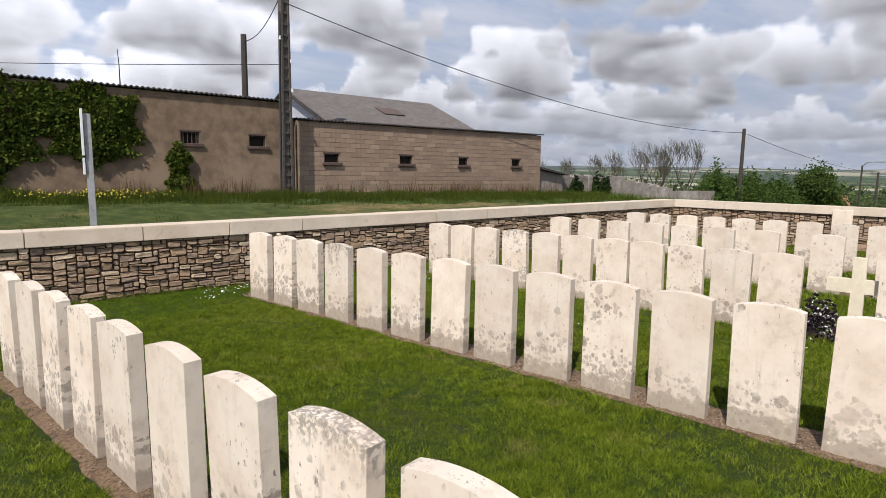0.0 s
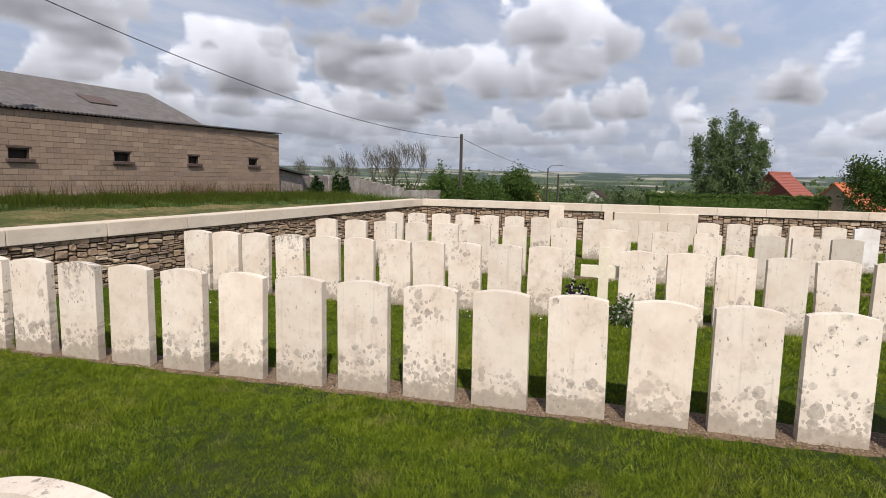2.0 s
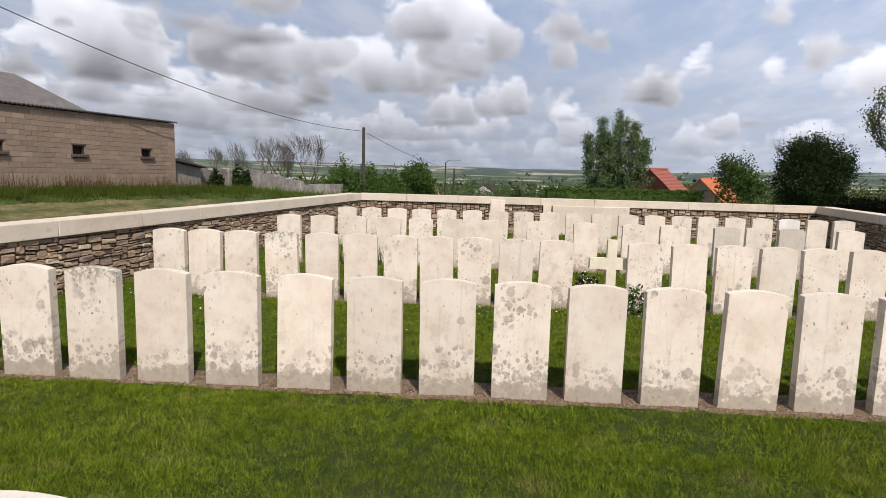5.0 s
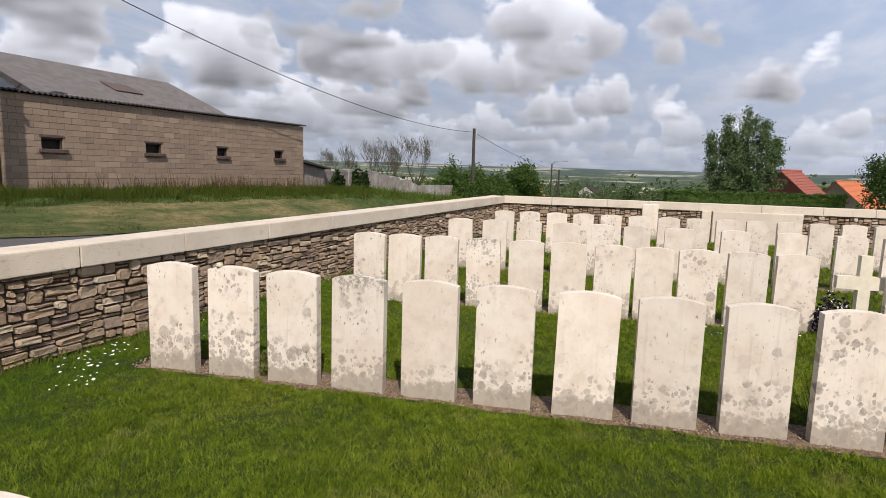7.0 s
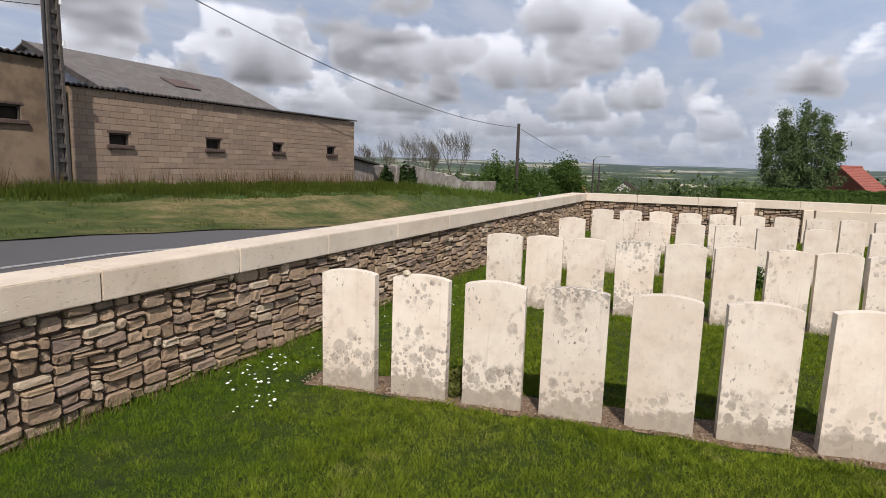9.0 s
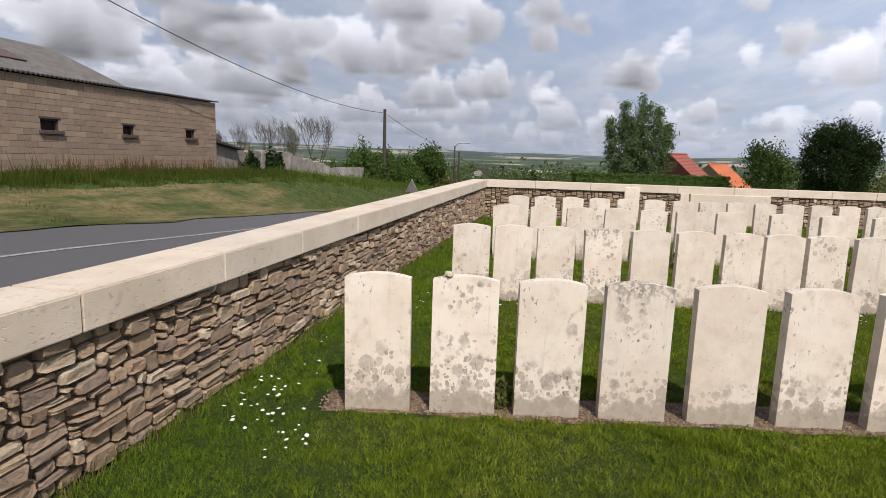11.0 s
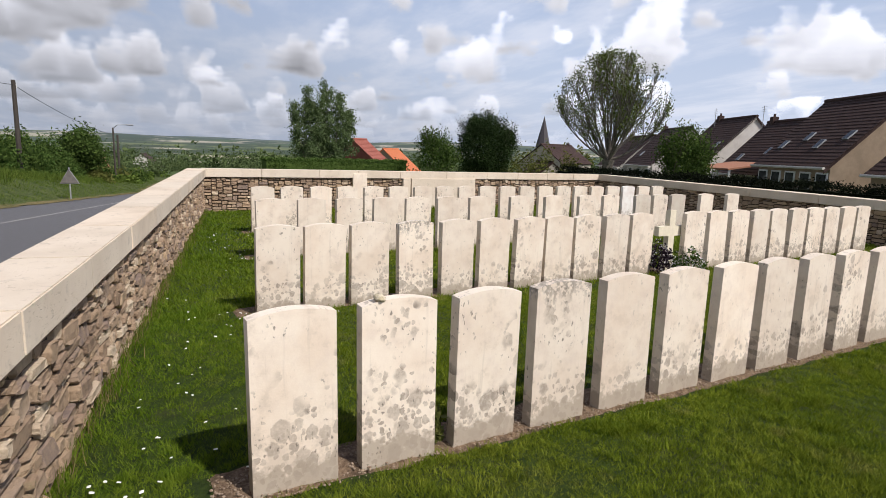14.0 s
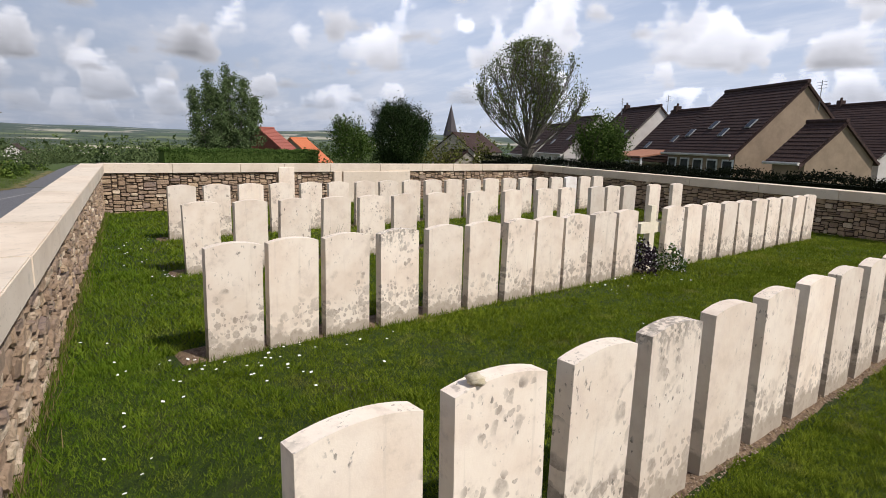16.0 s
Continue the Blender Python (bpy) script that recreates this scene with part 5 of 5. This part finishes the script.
def far_woods():
    rng = np.random.default_rng(12)
    pts = []
    for _ in range(420):
        d = rng.uniform(110, 900)
        a = rng.uniform(-0.75, 0.75)
        x, y = d * math.cos(a), d * math.sin(a)
        z = height(x, y)
        s = rng.uniform(2.0, 3.6) * (1 + d / 500)
        m = 34
        q = rng.normal(0, 1, (m, 3)) * (s * 0.9, s * 1.6, s * 0.42)
        pts.append(np.array((x, y, z + s * 0.5)) + q)
    for _ in range(230):
        d = rng.uniform(66, 240)
        a = rng.uniform(-0.34, 0.26)
        x, y = d * math.cos(a), d * math.sin(a)
        if y > 7 and y < 16:
            continue
        s = rng.uniform(1.1, 2.1)
        pts.append(np.array((x, y, height(x, y) + s * 0.7)) + rng.normal(0, 1, (40, 3)) * (s * 0.8, s * 0.9, s * 0.5))
    v = np.concatenate([leaves(np.concatenate(pts[:420]), 0.6, rng, 0.3, 4), leaves(np.concatenate(pts[420:]), 0.17, rng, 0.35, 12)])
    tagged(new("far_woods", soup("far_woods", v, 4, WOODS)), "distant woods and hedgerows in the valley", "woods", kind="stuff")


far_woods()


# ---- flowers ----
def daisies():
    rng = np.random.default_rng(15)
    spots = []
    for x, y, sx, sy, n in ((2.4, 7.15, 0.12, 0.10, 14), (2.75, 7.3, 0.20, 0.12, 16), (2.15, 6.93, 0.10, 0.07, 10), (3.0, 7.2, 0.35, 0.16, 16), (5.15, 6.55, 0.22, 0.28, 34), (5.3, 6.1, 0.2, 0.35, 14), (4.0, 7.2, 0.6, 0.2, 9), (9.3, 6.95, 0.6, 0.2, 16), (7.9, 6.75, 0.2, 0.1, 10), (5.95, 2.6, 0.25, 0.6, 26), (5.0, 7.2, 1.2, 0.25, 10), (4.6, 4.4, 0.5, 1.2, 6)):
        spots.append(np.column_stack([rng.normal(x, sx, n), rng.normal(y, sy, n)]))
    p = np.concatenate(spots)
    p = p[p[:, 1] < 7.5]
    verts, faces = [], []
    for x, y in p:
        z, r = lie(x) + rng.uniform(0.035, 0.055), rng.uniform(0.008, 0.0135)
        n = len(verts)
        tx, ty = rng.uniform(-0.3, 0.3, 2)
        for i in range(8):
            a = 2 * math.pi * i / 8
            q = r * (1.0 if i % 2 else 0.8)
            verts.append((x + q * math.cos(a), y + q * math.sin(a), z + q * (tx * math.cos(a) + ty * math.sin(a))))
        verts.append((x, y, z + 0.004))
        faces += [(n + i, n + (i + 1) % 8, n + 8) for i in range(8)]
    petal = simple("daisy_petals", (0.82, 0.82, 0.78), (0.74, 0.74, 0.66), 50, 0.7, 0.0)
    tagged(new("daisies", mesh("daisies", verts, faces, petal)), "small white daisies dotted over the lawn", "daisies", kind="stuff")


daisies()


def bank_flowers():
    """Yellow flowers and brown dock stalks in the rough grass before the barns."""
    rng = np.random.default_rng(16)
    x, y = rng.normal(3.0, 0.9, 190), rng.normal(19.0, 0.35, 190)
    p = np.array([(a, b, height(a, b) + c) for a, b, c in zip(x, y, rng.uniform(0.16, 0.34, 190))])
    gold = simple("golden_petals", (0.66, 0.52, 0.04), (0.55, 0.45, 0.06), 30, 0.7, 0.0)
    tagged(new("yellow_flowers", soup("yellow_flowers", leaves(p, 0.026, rng, 0.01, 2), 4, gold)), "yellow wild flowers in the rough bank grass", "flowers", kind="stuff")
    n = 900
    cx = rng.uniform(4, 27, 40)
    i = rng.integers(0, 40, n)
    x, y = cx[i] + rng.normal(0, 0.16, n), 21.3 + rng.normal(0, 0.35, n)
    z = np.array([height(a, b) for a, b in zip(x, y)])
    v = blades(rng, x, y, z, rng.uniform(0.35, 0.85, n), np.full(n, 0.03), 0.3)
    dock = leafy("dock_stalks", (0.075, 0.045, 0.022), (0.17, 0.125, 0.055), 0.8)
    tagged(new("dock_stalks", soup("dock_stalks", v, 3, dock)), "brown dock stalks standing in the rank grass", "weeds", kind="stuff")


bank_flowers()


def flower_clump(x, y, r, h, leafmat, bloom, label, seed, blooms):
    rng = np.random.default_rng(seed)
    n = 260
    d = rng.normal(0, 1, (n, 3))
    d /= np.linalg.norm(d, axis=1)[:, None]
    d[:, 2] = np.abs(d[:, 2])
    p = np.array((x, y, 0.0)) + d * np.array((r, r, h)) * rng.uniform(0.6, 1.05, (n, 1))
    root = thing("flower_clump", pose(x, y, 0), label=label, category="flowers")
    link_to(new("foliage", soup("foliage", leaves(p, 0.022, rng, 0.012, 3), 4, leafmat)), root)
    link_to(new("blooms", soup("blooms", leaves(p[:blooms] * (1, 1, 1.06), 0.014, rng, 0.006, 2), 4, bloom)), root)


PURPLE = leafy("dark_purple_leaves", (0.018, 0.013, 0.018), (0.05, 0.035, 0.045), 3)
BLOOM = simple("white_blooms", (0.78, 0.76, 0.74), (0.62, 0.58, 0.62), 60, 0.7, 0.0)
YELLOW = simple("yellow_blooms", (0.65, 0.55, 0.06), (0.5, 0.42, 0.05), 60, 0.7, 0.0)
flower_clump(6.14, 1.84, 0.19, 0.42, PURPLE, BLOOM, "dark purple-leaved plant with small white flowers", 41, 150)
flower_clump(6.20, 1.32, 0.22, 0.30, MID, BLOOM, "low green plant with white flowers beside the cross", 42, 230)
flower_clump(6.40, 1.08, 0.13, 0.16, MID, BLOOM, "low green plant with white flowers beside the cross", 43, 70)
flower_clump(8.02, 3.98, 0.10, 0.30, MID, BLOOM, "white flowering plant between two headstones", 44, 60)
flower_clump(10.9, 3.9, 0.12, 0.34, MID, YELLOW, "yellow flowering plant between two headstones", 45, 80)
flower_clump(2.91, 5.93, 0.035, 0.15, WILLOW, YELLOW, "small yellow-green weed between two headstones", 46, 10)


def spiky_plant(x, y, h, n, seed):
    rng = np.random.default_rng(seed)
    v = blades(rng, rng.normal(x, 0.035, n), rng.normal(y, 0.035, n), np.zeros(n), rng.uniform(0.6, 1.0, n) * h, np.full(n, 0.011), 0.45)
    tagged(new("grassy_plant", soup("grassy_plant", v, 3, MID)), "clump of long strappy leaves between headstones", "plant")


spiky_plant(3.68, 2.40, 0.34, 34, 1)
spiky_plant(8.22, 4.92, 0.50, 30, 2)
spiky_plant(8.08, 5.48, 0.42, 24, 3)
spiky_plant(5.66, 5.92, 0.2, 16, 4)

# ---- the village ----
TILE = simple("dark_brown_tiles", (0.042, 0.024, 0.021), (0.066, 0.040, 0.035), 14, 0.85, 0.02, (0.032, 0.021, 0.020))
REDTILE = simple("red_tiles", (0.35, 0.120, 0.090), (0.27, 0.092, 0.07), 9, 0.8, 0.02)
ORANGETILE = simple("orange_tiles", (0.56, 0.185, 0.085), (0.46, 0.15, 0.07), 9, 0.8, 0.02)
FADED = simple("faded_orange_tiles", (0.40, 0.19, 0.115), (0.31, 0.15, 0.10), 9, 0.85, 0.02)
OCHRE = simple("ochre_render", (0.31, 0.235, 0.165), (0.235, 0.18, 0.128), 1.4, 0.95, 0.012, (0.35, 0.27, 0.195))
WHITEWALL = simple("white_render", (0.62, 0.59, 0.55), (0.52, 0.49, 0.46), 2.2, 0.95, 0.006)
PANE = simple("dark_pane", (0.03, 0.033, 0.04), (0.05, 0.055, 0.06), 3, 0.15, 0.0)
SLATE = simple("slate", (0.050, 0.044, 0.050), (0.070, 0.062, 0.068), 6, 0.6, 0.01)
STONEWALL = simple("church_stone", (0.42, 0.38, 0.32), (0.34, 0.31, 0.27), 2, 0.95, 0.02)


def house(name, apex, yaw, length, half, rise, label, wall=OCHRE, roof=TILE, skylights=0, windows=0, chimney=True, base=4.5):
    """A gabled house: its ridge runs from the apex point along its own x axis; the slope on its +y side faces the camera's walk."""
    m = pose(*apex, 0, 0, yaw)
    home = thing(name, pose(apex[0], apex[1], apex[2] - rise - base, 0, 0, yaw), label=label, category="house")
    eave = -rise
    bm = bmesh.new()
    prof = [(-half + 0.15, eave - base), (half - 0.15, eave - base), (half - 0.15, eave + 0.02), (0, -0.08), (-half + 0.15, eave + 0.02)]
    f = [bm.verts.new((0.12, y, z)) for y, z in prof]
    b = [bm.verts.new((length - 0.12, y, z)) for y, z in prof]
    bm.faces.new(f), bm.faces.new(b[::-1])
    for i in range(5):
        bm.faces.new((f[i], f[(i + 1) % 5], b[(i + 1) % 5], b[i]))
    part("wall", bm, wall, home, m=m)
    slope = math.hypot(half, rise)
    ang = math.degrees(math.atan2(rise, half))
    for side in (1, -1):
        n = max(int(slope / 0.22), 4)
        over = 0.12
        line = [(0.0, 0.0)]
        for i in range(n):
            c = (slope + over) * (i + 1) / n
            line += [(c, 0.018), (c, -0.006)]
        line += [(slope + over, -0.10), (0.0, -0.10)]
        spot = [(side * (s * half / slope + up * rise / slope), -s * rise / slope + up * half / slope) for s, up in line]
        k = len(spot)
        verts = [(0, y, z) for y, z in spot] + [(length, y, z) for y, z in spot]
        faces = [(i, (i + 1) % k, k + (i + 1) % k, k + i) for i in range(k)] + [tuple(range(k)), tuple(range(2 * k - 1, k - 1, -1))]
        ob = new("roof", mesh("roof", verts, faces, roof))
        ob.matrix_basis = m
        link_to(ob, home)
    part("ridge", tube([(-0.03, 0, 0.02), (length + 0.03, 0, 0.02)], [0.10, 0.10], 8), roof, home, m=m)
    part("bargeboard", prism([(0, 0), (half + 0.2, -rise * (half + 0.2) / half), (half + 0.2, -rise * (half + 0.2) / half - 0.2), (0, -0.2)], -0.03, 0.0), WHITEWALL if wall is WHITEWALL else roof, home, m=m @ pose(0, 0, 0, 0, 0, 90))
    part("gutter", tube([(0, half + 0.22, eave - 0.16), (length, half + 0.22, eave - 0.16)], [0.07, 0.07], 6), WHITEWALL, home, m=m)
    for i in range(skylights):
        x = length * (i + 0.6) / (skylights + 0.2)
        s = slope * (0.60 + 0.12 * (i % 2))
        sk = part("skylight", box(x - 0.2, x + 0.2, -0.28, 0.28, 0.03, 0.09, 0.01), GREYMETAL, home, "pale metal-framed roof window", m=m @ pose(0, s * half / slope, -s * rise / slope, -ang, 0, 0))
        part("pane", box(x - 0.165, x + 0.165, -0.245, 0.245, 0.091, 0.098), PANE, sk, m=m @ pose(0, s * half / slope, -s * rise / slope, -ang, 0, 0))
    for i in range(windows):
        x = length * (i + 0.5) / windows
        y = half - 0.15
        w = part("window", box(x - 0.42, x + 0.42, y, y + 0.05, eave - 1.5, eave - 0.35, 0.01), WHITEMETAL, home, "white-framed window", m=m)
        part("pane", box(x - 0.33, x + 0.33, y + 0.051, y + 0.057, eave - 1.42, eave - 0.43), PANE, w, m=m)
    if chimney:
        ch = part("chimney", box(length * 0.85, length * 0.85 + 0.35, -0.2, 0.2, -0.4, 0.34, 0.02), roof, home, m=m)
        part("chimney_pot", tube([(length * 0.85 + 0.175, 0, 0.35), (length * 0.85 + 0.175, 0, 0.52)], [0.08, 0.07], 8), roof, ch, m=m)
    return home


YAW = math.degrees(math.atan2(-0.34, 0.94))
house("terraced_house", (17.4, -20.5, 4.64), YAW, 6.0, 3.3, 3.25, "ochre rendered house with steep dark brown tiled roof", wall=OCHRE, skylights=4, windows=5, chimney=False)
house("house_extension", (14.55, -18.6, 2.76), YAW, 2.1, 1.72, 1.6, "low ochre extension with tiled lean roof against the house", chimney=False, base=3.5)
house("terraced_house", (24.4, -24.2, 3.95), YAW, 5.5, 3.2, 3.2, "terraced house with dark tiled roof and roof windows", skylights=2, windows=3)
house("terraced_house", (31.0, -26.6, 4.45), YAW, 6.0, 3.3, 3.3, "terraced house with dark tiled roof and white gable edge", wall=WHITEWALL, skylights=3, windows=3)
house("terraced_house", (40.0, -29.5, 4.1), YAW, 7.0, 3.2, 3.2, "farther terraced house with dark tiled roof", wall=WHITEWALL, skylights=2, windows=3)
house("white_house", (47.0, -31.5, 3.6), YAW, 8.0, 3.2, 3.0, "white gabled house with dark roof behind the pollarded tree", wall=WHITEWALL, skylights=2, windows=3)
house("far_house", (24.5, -35.5, 4.75), YAW, 8.0, 3.3, 3.3, "dark-roofed house in the row behind", wall=OCHRE)
house("far_house", (16.4, -31.6, 4.5), YAW, 8.0, 3.6, 3.2, "brown-roofed house with pale facade and windows", wall=WHITEWALL, windows=4)
# gable wall coloured like the tiles to stand in for a hipped roof end
house("red_roofed_house", (57.6, -4.2, 2.35), -52, 2.2, 7.5, 5.2, "house with a dull red tiled roof, its gable wall coloured red like the tiles", wall=REDTILE, roof=REDTILE, base=2, chimney=False, skylights=1)
house("orange_roofed_house", (79.5, -12.7, 1.55), -52, 3.6, 6.2, 4.5, "house with a vivid orange tiled roof", wall=OCHRE, roof=ORANGETILE, base=3, chimney=False)
house("cottage", (52.0, -23.4, 0.75), YAW + 15, 4.0, 2.2, 1.7, "old brown-roofed cottage among bushes", wall=STONEWALL, roof=TILE, base=3, chimney=False)
house("cottage", (74, -34.2, 2.9), -60, 9.0, 3.6, 2.6, "brown-roofed village house with white windows", wall=STONEWALL, roof=TILE, windows=2, base=3)
house("roadside_house", (70.0, 21.5, -0.45), -60, 2.2, 1.6, 1.0, "small distant house with a faded red roof", wall=STONEWALL, roof=FADED, base=2, chimney=False)

house("village_house", (146, 26, -1.2), 0, 9.0, 4.0, 3.0, "distant pale house showing its gable over the wall", wall=WHITEWALL, roof=TILE, base=4, chimney=False)


def awning():
    root = thing("veranda", pose(27.5, -21.2, -1), label="orange-roofed veranda built onto a terraced house", category="veranda")
    m = pose(25.0, -19.6, 1.05, 0, 0, YAW)
    part("roof", box(0, 4.6, -1.6, 0.9, 0.0, 0.10, 0.01), FADED, root, m=m @ pose(0, 0, 0, -9, 0, 0))
    for x in (0.1, 1.5, 3.0, 4.4):
        part("post", box(x, x + 0.1, 0.7, 0.8, -2.6, -0.12), WHITEMETAL, root, m=m)


awning()


def church():
    x, y = 258.9, -138.3
    root = thing("church_tower", pose(x, y, -6), label="distant church tower with a slate spire", category="church")
    part("tower", box(x - 2.6, x + 2.6, y - 2.6, y + 2.6, -12, 5.0, 0.1), STONEWALL, root)
    bm = bmesh.new()
    ring = [bm.verts.new((x + 3.7 * math.cos(a), y + 3.7 * math.sin(a), 5.0)) for a in [math.pi / 8 + i * math.pi / 4 for i in range(8)]]
    tip = bm.verts.new((x, y, 20.2))
    bm.faces.new(ring[::-1])
    for i in range(8):
        bm.faces.new((ring[i], ring[(i + 1) % 8], tip))
    part("spire", bm, SLATE, root)


church()


def aerial(x, y, z0, z1):
    root = thing("tv_aerial", pose(x, y, z0), label="thin rooftop television aerial on a mast", category="aerial")
    part("mast", tube([(x, y, z0), (x, y, z1)], [0.02, 0.02], 5), GREYMETAL, root)
    for i in range(3):
        part("element", tube([(x - 0.35, y + 0.2, z1 - 0.1 - 0.14 * i), (x + 0.35, y - 0.2, z1 - 0.1 - 0.14 * i)], [0.01, 0.01], 4), GREYMETAL, root)


aerial(29.4, -25.4, 3.6, 5.0), aerial(17.2, -21.2, 3.4, 4.75), aerial(36, -27.9, 3.6, 5.3)

# ---- stones at the end wall, pebbles and small details ----
def wall_frame(u, out):
    """A pose on the end wall's inner face: u metres along from the north corner, out metres in front."""
    run = (WALL_F[1] - WALL_F[0]).normalized()
    p = WALL_F[0] + run * u + Vector((run.y, -run.x, 0)) * out
    return pose(p.x, p.y, 0, 0, 0, math.degrees(math.atan2(run.y, run.x)))


def end_wall_stones():
    pier = part("stone_pier", box(0, 0.36, -0.02, 0.14, -0.1, 0.845, 0.008), PLAIN, m=wall_frame(3.34, -0.14 + 0.06 + 0.02) @ pose(0, 0.0, 0, 0, 0, 0) @ Matrix.Diagonal((1, -1, 1, 1)))
    tagged(pier, "square-topped cream stone pier against the end wall", "stone pier")
    panel = thing("memorial_panel", wall_frame(4.7, 0), label="broad cream dressed-stone memorial panel set into the end wall", category="memorial")
    m = wall_frame(4.66, 0)
    part("side_pier", box(0, 0.20, -0.10, 0.065, -0.1, 0.735, 0.006), COPING, panel, m=m)
    part("panel", box(0.235, 2.12, -0.10, 0.09, -0.1, 0.735, 0.008), COPING, panel, m=m)
    part("plinth", box(0.20, 2.16, 0.09, 0.30, -0.1, 0.40, 0.01), NEWER, panel, m=m)


end_wall_stones()


def pebbles():
    rng = random.Random(2)
    base = bmesh.new()
    bmesh.ops.create_icosphere(base, subdivisions=1, radius=1.0)
    bv = [v.co.copy() for v in base.verts]
    bf = [tuple(v.index for v in f.verts) for f in base.faces]
    base.free()
    verts, faces = [], []
    for o, s0, s1, n in ((A0, -0.15, 8.3, 5200), (B0, -0.15, 10, 900), (Z0, -0.2, 5.1, 900)):
        for _ in range(n):
            p = o + ROW * rng.uniform(s0, s1) + BACK * rng.uniform(-0.06, 0.22)
            r = rng.choice((0.002, 0.003, 0.003, 0.004, 0.005, 0.007))
            k = len(verts)
            sc = (r * rng.uniform(0.8, 1.5), r * rng.uniform(0.7, 1.3), r * rng.uniform(0.5, 0.9))
            verts += [(p.x + v.x * sc[0], p.y + v.y * sc[1], lie(p.x) + 0.024 + v.z * sc[2]) for v in bv]
            faces += [tuple(i + k for i in f) for f in bf]
    tagged(new("pebbles", mesh("pebbles", verts, faces, PEBBLE)), "small pale pebbles on the soil beds", "pebbles", kind="stuff")


pebbles()


def lichen_lump():
    bm = bmesh.new()
    bmesh.ops.create_icosphere(bm, subdivisions=3, radius=1.0)
    for v in bm.verts:
        v.co *= 1 + 0.35 * noise.noise(v.co * 2.2)
        v.co = Vector((v.co.x * 0.030, v.co.y * 0.025, v.co.z * 0.019))
    k = simple("yellowish_stone", (0.46, 0.40, 0.27), (0.60, 0.53, 0.40), 40, 0.95, 0.006)
    p = A0 + ROW * (0.489 + 0.085) + BACK * 0.035
    ob = part("pebble", bm, k, m=pose(p.x, p.y, 0.781, 8, 0, 30), smooth=True)
    tagged(ob, "small beige stone resting on top of a headstone", "pebble")


lichen_lump()

# ---- the walls, stone by stone ----
boundary_wall("wall_north", WALL_L[0], WALL_L[1], 0.782, 0.92, 11, (1.0, 1.25), 5.0, 12.5, "brown rubble stone boundary wall with cream dressed coping")
boundary_wall("wall_east", WALL_F[0], WALL_F[1], 0.92, 0.895, 12, (0.95, 1.5), 0, 7.0, "rubble stone end wall with cream coping behind the last row", gap=(4.85, 6.35))
boundary_wall("wall_south", WALL_R[0], WALL_R[1], 0.895, 0.785, 13, (1.2, 1.7), 1.0, 9.5, "shaded rubble stone boundary wall with weathered coping")
